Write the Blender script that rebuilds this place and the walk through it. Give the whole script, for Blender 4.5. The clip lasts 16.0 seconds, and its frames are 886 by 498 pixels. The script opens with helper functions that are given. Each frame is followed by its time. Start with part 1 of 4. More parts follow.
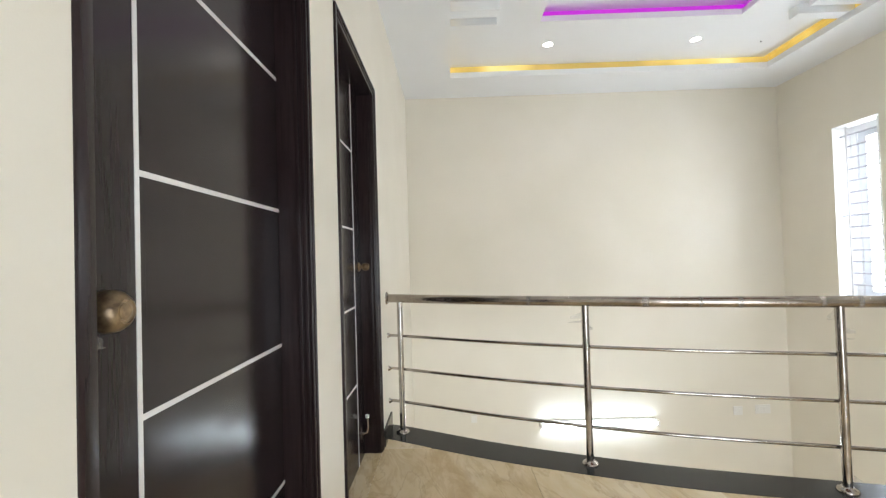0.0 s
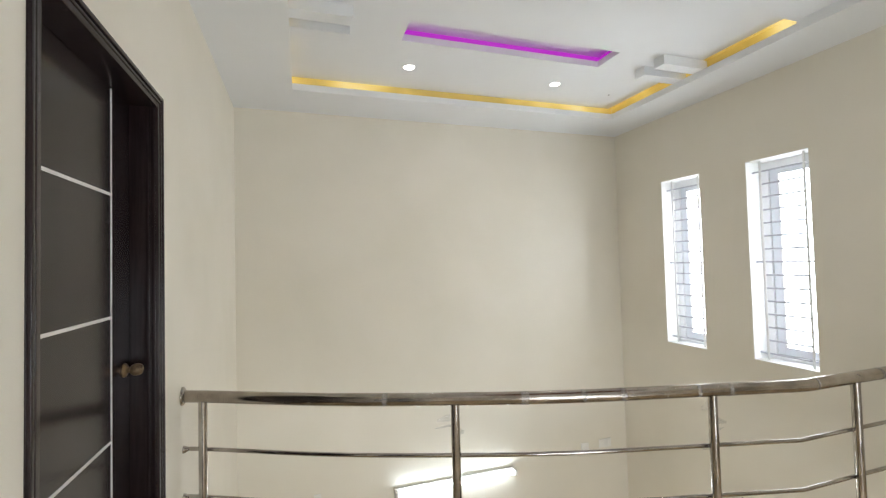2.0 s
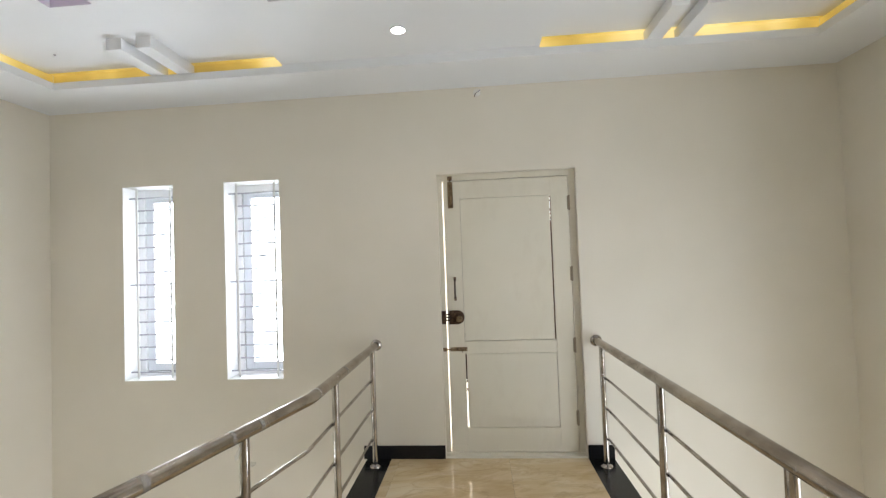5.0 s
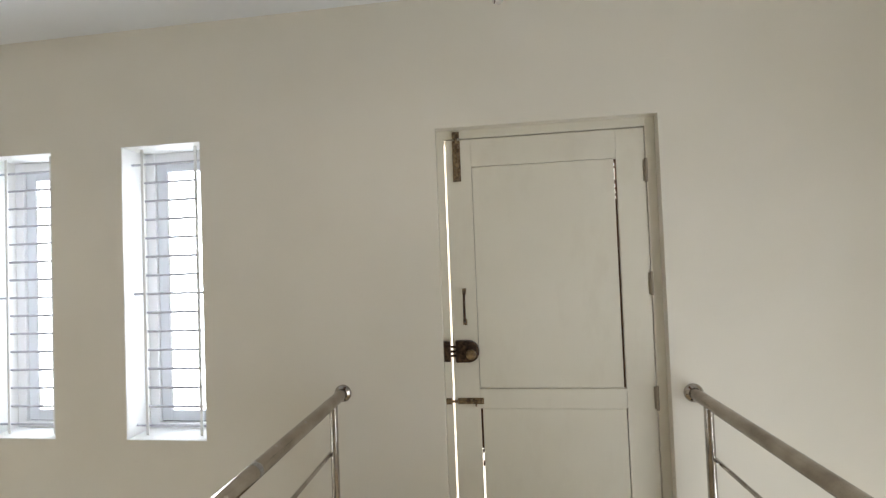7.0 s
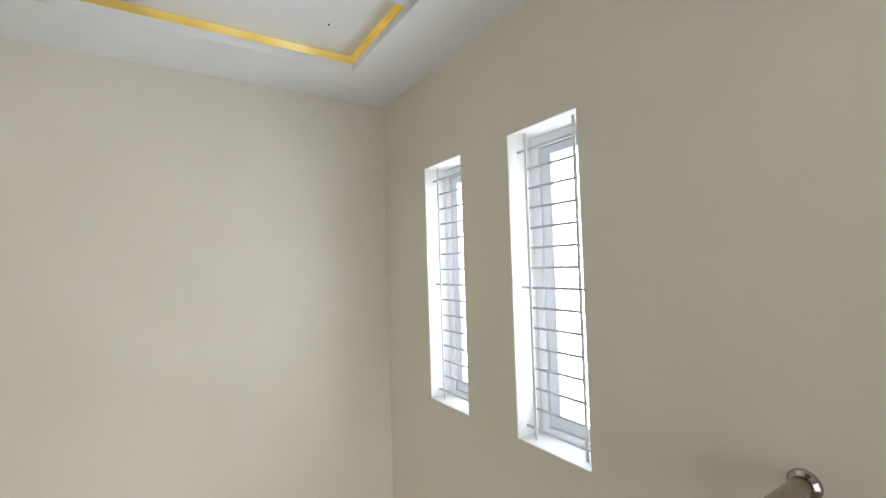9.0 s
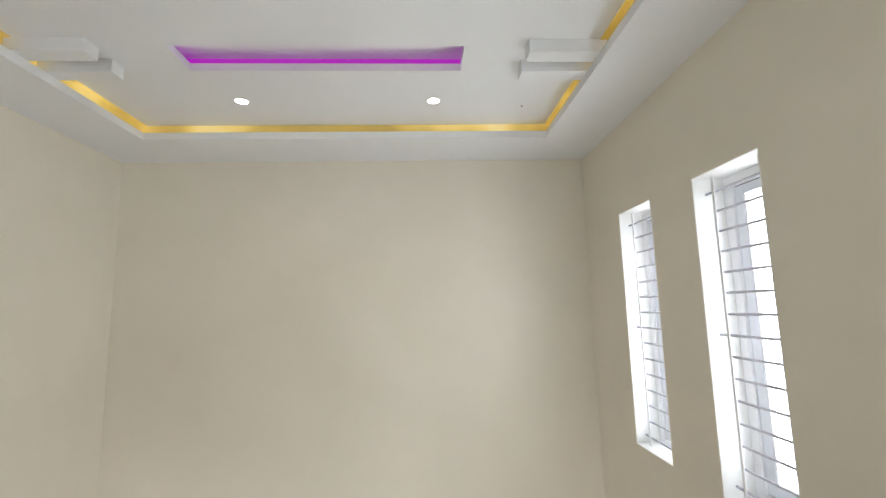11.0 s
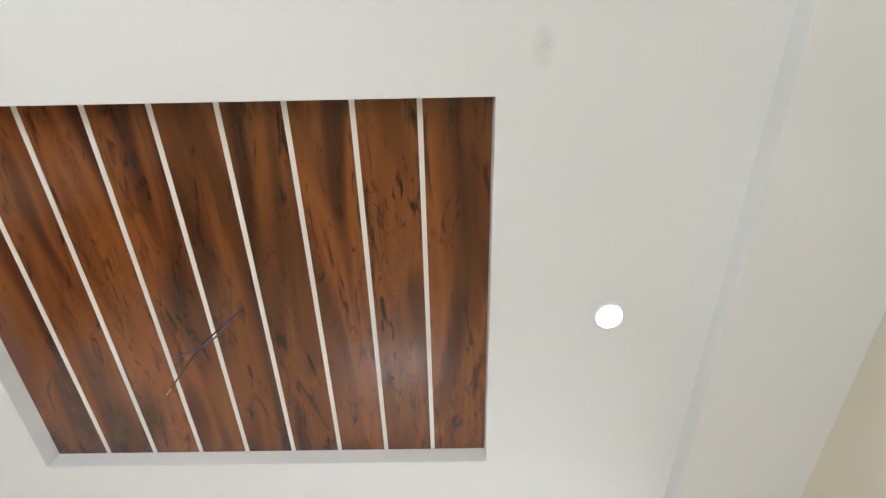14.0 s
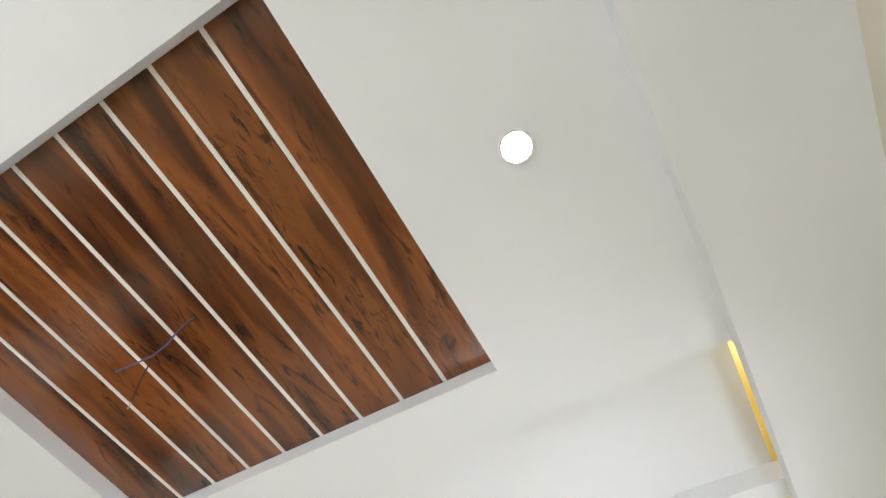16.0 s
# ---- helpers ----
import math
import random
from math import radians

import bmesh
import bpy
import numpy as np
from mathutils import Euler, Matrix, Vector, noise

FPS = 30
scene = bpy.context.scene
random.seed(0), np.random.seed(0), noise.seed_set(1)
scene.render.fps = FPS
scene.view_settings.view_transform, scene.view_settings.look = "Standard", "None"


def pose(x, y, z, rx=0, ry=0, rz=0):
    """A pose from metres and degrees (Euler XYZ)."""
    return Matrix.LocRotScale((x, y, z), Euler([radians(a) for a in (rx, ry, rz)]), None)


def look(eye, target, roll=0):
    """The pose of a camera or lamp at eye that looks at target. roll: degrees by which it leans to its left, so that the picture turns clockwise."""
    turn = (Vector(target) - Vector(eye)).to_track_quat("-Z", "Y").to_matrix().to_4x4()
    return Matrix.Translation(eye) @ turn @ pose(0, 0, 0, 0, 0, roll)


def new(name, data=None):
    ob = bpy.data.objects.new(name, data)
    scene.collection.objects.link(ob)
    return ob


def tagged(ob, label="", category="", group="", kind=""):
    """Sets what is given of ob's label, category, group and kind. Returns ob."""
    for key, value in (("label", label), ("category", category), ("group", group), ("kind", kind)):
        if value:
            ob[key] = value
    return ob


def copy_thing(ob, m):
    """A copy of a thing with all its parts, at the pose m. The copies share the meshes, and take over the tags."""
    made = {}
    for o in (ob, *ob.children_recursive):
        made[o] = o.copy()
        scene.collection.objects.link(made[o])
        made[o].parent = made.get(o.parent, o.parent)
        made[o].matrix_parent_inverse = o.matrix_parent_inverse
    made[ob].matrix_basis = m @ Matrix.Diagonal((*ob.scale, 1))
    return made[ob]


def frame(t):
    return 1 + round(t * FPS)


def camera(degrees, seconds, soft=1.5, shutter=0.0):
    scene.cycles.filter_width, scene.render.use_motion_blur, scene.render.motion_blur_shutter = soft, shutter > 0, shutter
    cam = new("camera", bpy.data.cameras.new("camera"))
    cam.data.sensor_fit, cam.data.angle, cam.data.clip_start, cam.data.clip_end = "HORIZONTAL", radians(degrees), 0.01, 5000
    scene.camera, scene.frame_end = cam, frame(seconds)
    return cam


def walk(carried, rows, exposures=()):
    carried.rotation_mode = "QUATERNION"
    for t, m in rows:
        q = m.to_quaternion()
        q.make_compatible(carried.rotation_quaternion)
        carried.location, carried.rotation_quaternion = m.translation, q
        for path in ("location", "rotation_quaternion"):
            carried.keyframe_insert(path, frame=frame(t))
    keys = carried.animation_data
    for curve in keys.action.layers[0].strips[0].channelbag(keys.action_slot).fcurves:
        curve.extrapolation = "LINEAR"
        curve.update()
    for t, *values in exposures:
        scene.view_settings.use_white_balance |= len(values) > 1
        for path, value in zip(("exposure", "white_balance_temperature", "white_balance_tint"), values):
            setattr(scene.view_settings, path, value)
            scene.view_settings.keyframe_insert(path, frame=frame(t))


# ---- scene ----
cam = camera(90.8, 16.0, soft=1.3)
PATH = [
    (0, (-0.01, -0.026, 1.088), (-0.036, 1.973, 1.127), -1.7),
    (0.5, (-0.073, 0.125, 1.191), (-0.095, 2.124, 1.239), -1.6),
    (1, (-0.066, 0.184, 1.246), (-0.085, 2.183, 1.303), -1.7),
    (1.5, (0.006, 0.401, 1.268), (0.216, 2.389, 1.324), -1.6),
    (2, (0.091, 0.538, 1.401), (0.712, 2.438, 1.466), -1.5),
    (2.5, (0.075, 0.654, 1.426), (1.106, 2.367, 1.495), -1.7),
    (3, (0.044, 0.809, 1.421), (1.443, 2.236, 1.486), -1.5),
    (3.5, (0.1, 0.911, 1.444), (1.784, 1.989, 1.503), -1.7),
    (4, (0.113, 0.974, 1.438), (1.996, 1.643, 1.504), -1.7),
    (4.5, (0.08, 1.039, 1.443), (2.064, 1.286, 1.509), -1.9),
    (4.7, (0.093, 1.063, 1.437), (2.085, 1.23, 1.505), -2.0),
    (6.8, (1.217, 1.091, 1.471), (3.212, 1.228, 1.523), -2.2),
    (7, (1.339, 1.09, 1.47), (3.324, 1.329, 1.519), -2.2),
    (7.5, (1.56, 1.109, 1.478), (3.458, 1.736, 1.529), -2.2),
    (8, (1.72, 1.197, 1.48), (3.426, 2.24, 1.536), -2.1),
    (8.5, (1.818, 1.294, 1.479), (3.243, 2.696, 1.546), -2.1),
    (9, (1.927, 1.348, 1.471), (3.004, 3.032, 1.547), -1.8),
    (9.2, (1.965, 1.343, 1.469), (2.89, 3.114, 1.55), -1.6),
    (11.3, (2.072, 0.878, 1.531), (2.094, 2.845, 1.889), -1.0),
    (11.5, (2.114, 0.863, 1.553), (2.108, 2.793, 2.076), -0.7),
    (12, (2.101, 0.776, 1.63), (2.091, 2.56, 2.534), -0.5),
    (12.5, (2.11, 0.733, 1.66), (2.088, 2.275, 2.933), -0.3),
    (13, (2.131, 0.689, 1.681), (2.101, 1.909, 3.265), 0.4),
    (13.5, (2.14, 0.691, 1.661), (2.126, 1.583, 3.451), -0.1),
    (14, (2.157, 0.754, 1.672), (2.142, 1.559, 3.503), 0.0),
    (14.5, (2.312, 0.851, 1.669), (2.293, 1.618, 3.516), -0.2),
    (15, (2.447, 0.978, 1.663), (2.355, 1.733, 3.513), 1.7),
    (15.5, (2.524, 1.132, 1.665), (2.277, 1.86, 3.512), 2.4),
    (16, (2.601, 1.239, 1.659), (2.184, 1.886, 3.505), 3.5),
]
EXPOSURE = [(0, 0.73, 6350, 10), (0.5, 0.89, 6360, 11), (1, 0.91, 6450, 10), (1.5, 0.7, 6650, 10), (2, 0.37, 6500, 10), (2.5, 0.35, 6420, 10),
            (3.5, 0.4, 6350, 11), (4.7, 0.44, 6350, 11), (7, 0.23, 6450, 11), (8.5, 0.20, 6430, 11), (9.2, 0.14, 6430, 10), (11.5, 0.2, 6650, 11),
            (12, 0.5, 6220, 9), (12.5, 0.81, 6200, 11), (13, 0.88, 6420, 11), (14, 0.72, 6600, 10), (16, 0.72, 6560, 10)]
walk(cam, [(t, look(eye, target, roll)) for t, eye, target, roll in PATH], EXPOSURE)

# ---- daylight and exposure ----
SKY, DAY, DOOR_DAY, SOUTH_FILL, TUBE, SPOT, COVE, MAGENTA = 0.04, 17.0, 50.0, 80.0, 18.0, 1.7, 0.34, 0.45
world = bpy.data.worlds.new("sky")
scene.world = world
world.use_nodes = True
_n = world.node_tree.nodes
_sky = _n.new("ShaderNodeTexSky")
_sky.sky_type, _sky.sun_disc = "NISHITA", False
_sky.sun_elevation, _sky.sun_rotation = radians(55), radians(200)
world.node_tree.links.new(_sky.outputs[0], _n["Background"].inputs[0])
_n["Background"].inputs[1].default_value = SKY

sun = new("sun", bpy.data.lights.new("sun", "SUN"))
sun.data.energy, sun.data.angle, sun.data.color = 1.0, radians(12), (1.0, 0.96, 0.9)
sun.matrix_world = look((-4, -10, 14), (0, 0, 0))

# plan, in metres
WEST, EAST, NORTH, SOUTH = -0.42, 3.41, 4.49, -1.50
BAND, MID, TOP, ROOF = 2.745, 2.808, 2.865, 3.0
LOW = -3.0
WIN_Z = (0.597, 2.128)
WINDOWS = ((2.58, 3.03), (3.445, 3.87))
DOOR_E = (0.337, 1.358, 2.10)
DOORS_W = ((0.447, 1.284), (1.60, 2.49))
DOOR_W_TOP = 2.075
# two unseen openings in the south wall, added to even out the light
FILL_S = (0.45, 1.75, -0.1, 1.85)
FILL_LOW = (0.9, 2.3, -2.6, -0.5)
COVE_X, COVE_Y = (0.05, 2.965), (-1.055, 3.99)
MID_Y = (0.625, 2.334)
WOOD = (0.691, 2.285, 0.846, 2.093)
MAG = (0.74, 2.27, 3.045, 3.285)
RAIL_Z = 0.838


def area(name, m, w, h, power, color=(1, 1, 1)):
    d = bpy.data.lights.new(name, "AREA")
    d.shape, d.size, d.size_y, d.energy, d.color = "RECTANGLE", w, h, power, color
    ob = new(name, d)
    ob.matrix_world = m
    return ob


for _y0, _y1 in WINDOWS:
    _c = (EAST + 0.245, (_y0 + _y1) / 2, sum(WIN_Z) / 2)
    area("window_or_fill_light", look(_c, (_c[0] - 1, _c[1], _c[2])), _y1 - _y0, WIN_Z[1] - WIN_Z[0], DAY, (0.86, 0.93, 1.0))
# fill lamps in the added south openings
for (_x0, _x1, _z0, _z1), _p in ((FILL_S, 0.56 * SOUTH_FILL), (FILL_LOW, 0.80 * SOUTH_FILL)):
    _c = ((_x0 + _x1) / 2, SOUTH - 0.26, (_z0 + _z1) / 2)
    area("window_or_fill_light", look(_c, (_c[0], _c[1] + 1, _c[2])), _x1 - _x0, _z1 - _z0, _p, (0.90, 0.955, 1.0))
area("door_daylight", look((EAST + 0.3, 0.85, 1.3), (EAST, 0.85, 1.3)), 1.8, 3.0, DOOR_DAY, (1.0, 0.87, 0.72))


# ---- materials ----
def material(name, color, rough=0.5, metal=0.0, coat=0.0, spec=0.5):
    m = bpy.data.materials.new(name)
    m.use_nodes = True
    b = m.node_tree.nodes["Principled BSDF"]
    b.inputs["Base Color"].default_value = (*color, 1)
    b.inputs["Roughness"].default_value = rough
    b.inputs["Metallic"].default_value = metal
    b.inputs["Coat Weight"].default_value = coat
    b.inputs["Specular IOR Level"].default_value = spec
    return m


def node(m, kind, **kw):
    n = m.node_tree.nodes.new("ShaderNode" + kind)
    for k, v in kw.items():
        n.inputs[k].default_value = v
    return n


def link(m, a, b):
    m.node_tree.links.new(a, b)


def coords(m, scale=(1, 1, 1), source="Object"):
    tc, mp = node(m, "TexCoord"), node(m, "Mapping")
    mp.inputs["Scale"].default_value = scale
    link(m, tc.outputs[source], mp.inputs["Vector"])
    return mp.outputs[0]


def ramp(m, fac, stops):
    r = node(m, "ValToRGB")
    e = r.color_ramp.elements
    while len(e) < len(stops):
        e.new(0.5)
    for el, (p, c) in zip(e, stops):
        el.position, el.color = p, (*c, 1)
    link(m, fac, r.inputs[0])
    return r.outputs[0]


def noise_tex(m, vec, scale, detail=4, rough=0.5, distortion=0.0):
    n = node(m, "TexNoise", Scale=scale, Detail=detail, Roughness=rough, Distortion=distortion)
    link(m, vec, n.inputs["Vector"])
    return n.outputs[0]


def mix(m, fac, a, b, kind="MIX"):
    n = node(m, "Mix")
    n.data_type, n.blend_type = "RGBA", kind
    for sock, v in ((n.inputs[0], fac), (n.inputs[6], a), (n.inputs[7], b)):
        if isinstance(v, (int, float)):
            sock.default_value = v
        elif isinstance(v, tuple):
            sock.default_value = (*v, 1)
        else:
            link(m, v, sock)
    return n.outputs[2]


def base(m, sock):
    link(m, sock, m.node_tree.nodes["Principled BSDF"].inputs["Base Color"])


def bump(m, height, strength, distance=0.002):
    n = node(m, "Bump", Strength=strength, Distance=distance)
    link(m, height, n.inputs["Height"])
    link(m, n.outputs[0], m.node_tree.nodes["Principled BSDF"].inputs["Normal"])


def to_rough(m, fac, lo, hi):
    n = node(m, "MapRange")
    n.inputs["To Min"].default_value, n.inputs["To Max"].default_value = lo, hi
    link(m, fac, n.inputs["Value"])
    link(m, n.outputs[0], m.node_tree.nodes["Principled BSDF"].inputs["Roughness"])


def painted(name, c, rough, blotch=0.04):
    m = material(name, c, rough)
    v = coords(m)
    broad = noise_tex(m, v, 1.3, 3)
    lo, hi = tuple(x * (1 - blotch) for x in c), tuple(min(1, x * (1 + blotch)) for x in c)
    lo = (lo[0] * (1 + 0.2 * blotch), lo[1] * (1 + 0.2 * blotch), lo[2] * (1 - 0.3 * blotch))
    base(m, ramp(m, broad, [(0.3, lo), (0.7, hi)]))
    fine = noise_tex(m, v, 220, 3, 0.6)
    wave = noise_tex(m, v, 9, 2)
    add = node(m, "Math")
    add.operation = "MULTIPLY_ADD"
    link(m, fine, add.inputs[0])
    add.inputs[1].default_value = 0.25
    link(m, wave, add.inputs[2])
    bump(m, add.outputs[0], 0.25, 0.003)
    to_rough(m, noise_tex(m, v, 5, 3), rough - 0.06, rough + 0.08)
    return m


WALL = painted("cream_wall_paint", (0.75, 0.706, 0.618), 0.55)
WHITE = painted("white_ceiling_paint", (0.785, 0.80, 0.825), 0.6, 0.02)


def smudge(m, at, size):
    """A faint grey hand-sized smear on the ceiling paint."""
    d = node(m, "Mapping")
    d.vector_type = "TEXTURE"
    d.inputs["Location"].default_value, d.inputs["Scale"].default_value = at, size
    tc = node(m, "TexCoord")
    link(m, tc.outputs["Object"], d.inputs["Vector"])
    g = node(m, "TexGradient")
    g.gradient_type = "SPHERICAL"
    link(m, d.outputs[0], g.inputs["Vector"])
    soft = mix(m, 1.0, g.outputs["Color"], noise_tex(m, coords(m), 40, 4), "MULTIPLY")
    b = m.node_tree.nodes["Principled BSDF"].inputs["Base Color"]
    base(m, mix(m, soft, b.links[0].from_socket, (0.58, 0.58, 0.58)))


smudge(WHITE, (2.395, 0.735, MID), (0.035, 0.06, 0.5))
REVEAL = painted("white_reveal_paint", (0.82, 0.82, 0.81), 0.6, 0.02)
CREAM = painted("cream_door_enamel", (0.73, 0.69, 0.59), 0.38, 0.05)
_grime = ramp(CREAM, noise_tex(CREAM, coords(CREAM, (1.0, 1.6, 0.7)), 4.5, 5, 0.62), [(0.52, (0, 0, 0)), (0.80, (0.22, 0.22, 0.22))])
base(CREAM, mix(CREAM, _grime, CREAM.node_tree.nodes["Principled BSDF"].inputs["Base Color"].links[0].from_socket, (0.50, 0.43, 0.31)))


def dark_wood():
    m = material("wenge_laminate", (0.03, 0.022, 0.02), 0.28, spec=0.32)
    v = coords(m, (30, 30, 1.2))
    g = noise_tex(m, v, 4, 5, 0.6, 0.4)
    base(m, ramp(m, g, [(0.3, (0.0165, 0.0110, 0.0125)), (0.7, (0.0245, 0.0165, 0.0180))]))
    to_rough(m, noise_tex(m, coords(m), 6, 4), 0.14, 0.24)
    bump(m, noise_tex(m, coords(m), 5, 2), 0.25, 0.004)
    return m


DARK = dark_wood()
DARK_FRAME = material("dark_frame_polish", (0.022, 0.014, 0.013), 0.26, spec=0.32)
base(DARK_FRAME, ramp(DARK_FRAME, noise_tex(DARK_FRAME, coords(DARK_FRAME, (25, 25, 1.5)), 4, 4), [(0.3, (0.015, 0.009, 0.010)), (0.7, (0.026, 0.016, 0.017))]))
INLAY = material("silver_inlay", (0.75, 0.74, 0.73), 0.3, 0.3)


def steel():
    m = material("polished_steel", (0.5, 0.47, 0.44), 0.12, 1.0)
    v = coords(m, (1, 1, 1))
    to_rough(m, noise_tex(m, v, 30, 4), 0.06, 0.22)
    base(m, ramp(m, noise_tex(m, v, 14, 3), [(0.35, (0.34, 0.31, 0.285)), (0.65, (0.53, 0.495, 0.46))]))
    return m


STEEL = steel()


def wrapped_steel():
    """Steel still in its clear packing film: duller and browner, with wrinkles."""
    m = material("film_wrapped_steel", (0.45, 0.40, 0.35), 0.2, 1.0)
    v = coords(m)
    to_rough(m, noise_tex(m, v, 22, 4), 0.10, 0.34)
    base(m, ramp(m, noise_tex(m, v, 9, 4), [(0.35, (0.31, 0.27, 0.235)), (0.65, (0.50, 0.45, 0.40))]))
    bump(m, noise_tex(m, v, 60, 3), 0.12, 0.002)
    return m


WRAPPED = wrapped_steel()


def granite():
    m = material("black_granite", (0.012, 0.012, 0.013), 0.16, spec=0.3)
    v = coords(m)
    base(m, ramp(m, noise_tex(m, v, 420, 2), [(0.55, (0.010, 0.010, 0.011)), (0.72, (0.05, 0.05, 0.055))]))
    to_rough(m, noise_tex(m, v, 12, 4), 0.10, 0.30)
    return m


GRANITE = granite()


def marble():
    m = material("beige_marble_tile", (0.6, 0.5, 0.37), 0.08)
    info = node(m, "ObjectInfo")
    tc = node(m, "TexCoord")
    off = node(m, "VectorMath")
    off.operation = "MULTIPLY_ADD"
    link(m, info.outputs["Random"], off.inputs[0])
    off.inputs[1].default_value = (7.0, 13.0, 3.0)
    link(m, tc.outputs["Object"], off.inputs[2])
    v = off.outputs[0]
    turn = node(m, "Mapping")
    turn.inputs["Rotation"].default_value = (0, 0, radians(-12))
    link(m, v, turn.inputs["Vector"])
    flow = node(m, "Mapping")
    flow.inputs["Scale"].default_value = (3.2, 1.0, 1.0)
    link(m, turn.outputs[0], flow.inputs["Vector"])
    v2 = flow.outputs[0]
    cloud = noise_tex(m, v2, 1.5, 5, 0.58, 0.7)
    c = ramp(m, cloud, [(0.28, (0.58, 0.42, 0.23)), (0.46, (0.71, 0.56, 0.34)), (0.62, (0.77, 0.64, 0.43)), (0.78, (0.80, 0.70, 0.51))])
    streak = ramp(m, noise_tex(m, v2, 2.4, 6, 0.6, 1.1), [(0.50, (0, 0, 0)), (0.555, (1, 1, 1)), (0.64, (0, 0, 0))])
    c = mix(m, mix(m, 0.42, (0, 0, 0), streak), c, (0.52, 0.36, 0.20))
    vein = ramp(m, noise_tex(m, v2, 1.1, 5, 0.55, 0.8), [(0.485, (0, 0, 0)), (0.5, (1, 1, 1)), (0.515, (0, 0, 0))])
    base(m, mix(m, mix(m, 0.30, (0, 0, 0), vein), c, (0.36, 0.23, 0.12)))
    to_rough(m, noise_tex(m, v, 8, 3), 0.05, 0.14)
    return m


MARBLE = marble()
GROUT = painted("tile_grout", (0.5, 0.42, 0.32), 0.8)


def ceiling_wood():
    m = material("glossy_walnut_laminate", (0.2, 0.08, 0.03), 0.3)
    geo, tc = node(m, "NewGeometry"), node(m, "TexCoord")
    off = node(m, "VectorMath")
    off.operation = "MULTIPLY_ADD"
    link(m, geo.outputs["Random Per Island"], off.inputs[0])
    off.inputs[1].default_value = (3.7, 8.1, 5.0)
    link(m, tc.outputs["Object"], off.inputs[2])
    mp = node(m, "Mapping")
    link(m, off.outputs[0], mp.inputs["Vector"])
    mp.inputs["Scale"].default_value = (6, 0.9, 1)
    grain = noise_tex(m, mp.outputs[0], 1.3, 2, 0.4, 1.0)
    c = ramp(m, grain, [(0.30, (0.060, 0.017, 0.006)), (0.45, (0.128, 0.037, 0.011)), (0.58, (0.235, 0.072, 0.018)), (0.72, (0.160, 0.046, 0.012))])

    def stretched(sx, sy, scale, detail, distort):
        q = node(m, "Mapping")
        q.inputs["Scale"].default_value = (sx, sy, 1)
        link(m, off.outputs[0], q.inputs["Vector"])
        return noise_tex(m, q.outputs[0], scale, detail, 0.5, distort)

    swirl = stretched(10, 2.0, 1.6, 2, 2.5)
    rings = node(m, "Math")
    rings.operation = "SINE"
    many = node(m, "Math")
    many.operation = "MULTIPLY"
    link(m, swirl, many.inputs[0])
    many.inputs[1].default_value = 44.0
    link(m, many.outputs[0], rings.inputs[0])
    dark = ramp(m, rings.outputs[0], [(0.55, (0, 0, 0)), (0.95, (1, 1, 1))])
    where = ramp(m, stretched(5, 1.3, 1.5, 2, 0.5), [(0.50, (0, 0, 0)), (0.66, (1, 1, 1))])
    c = mix(m, mix(m, 0.40, (0, 0, 0), mix(m, 1.0, dark, where, "MULTIPLY")), c, (0.030, 0.009, 0.004))
    dash = ramp(m, stretched(34, 6.5, 1.5, 2, 0.9), [(0.57, (0, 0, 0)), (0.70, (1, 1, 1))])
    near = ramp(m, stretched(7, 1.6, 1.3, 1, 0.3), [(0.44, (0, 0, 0)), (0.60, (1, 1, 1))])
    c = mix(m, mix(m, 0.9, (0, 0, 0), mix(m, 1.0, dash, near, "MULTIPLY")), c, (0.012, 0.005, 0.003))
    fleck = ramp(m, stretched(13, 3.0, 1.5, 2, 1.4), [(0.60, (0, 0, 0)), (0.70, (1, 1, 1))])
    c = mix(m, mix(m, 0.70, (0, 0, 0), fleck), c, (0.020, 0.007, 0.004))
    c = mix(m, 0.17, c, mix(m, stretched(40, 1.6, 2, 3, 0), (0.15, 0.15, 0.15), (0.9, 0.9, 0.9)), "SOFT_LIGHT")
    tone = node(m, "MapRange")
    tone.inputs["To Min"].default_value, tone.inputs["To Max"].default_value = 0.84, 1.14
    link(m, geo.outputs["Random Per Island"], tone.inputs["Value"])
    c = mix(m, 1.0, c, tone.outputs[0], "MULTIPLY")
    base(m, c)
    to_rough(m, noise_tex(m, tc.outputs["Object"], 14, 4), 0.18, 0.30)
    b = m.node_tree.nodes["Principled BSDF"]
    b.inputs["Coat Weight"].default_value, b.inputs["Coat Roughness"].default_value = 0.45, 0.20
    return m


WALNUT = ceiling_wood()
STRIP = painted("white_joint_strip", (0.78, 0.74, 0.70), 0.5, 0.03)
BRASS = material("aged_brass", (0.30, 0.22, 0.13), 0.34, 0.65)
base(BRASS, ramp(BRASS, noise_tex(BRASS, coords(BRASS), 45, 4), [(0.35, (0.10, 0.066, 0.04)), (0.65, (0.32, 0.23, 0.13))]))
BROWN_METAL = material("brown_lacquered_metal", (0.07, 0.04, 0.025), 0.35, 0.6)
base(BROWN_METAL, ramp(BROWN_METAL, noise_tex(BROWN_METAL, coords(BROWN_METAL), 60, 4), [(0.4, (0.035, 0.02, 0.014)), (0.7, (0.13, 0.08, 0.045))]))
HINGE = material("paint_smeared_hinge", (0.34, 0.29, 0.22), 0.5, 0.2)
# white bars, greyed in the colour as seen against the bright panes
BAR_PAINT = material("backlit_grille_paint", (0.4, 0.4, 0.44), 0.4)
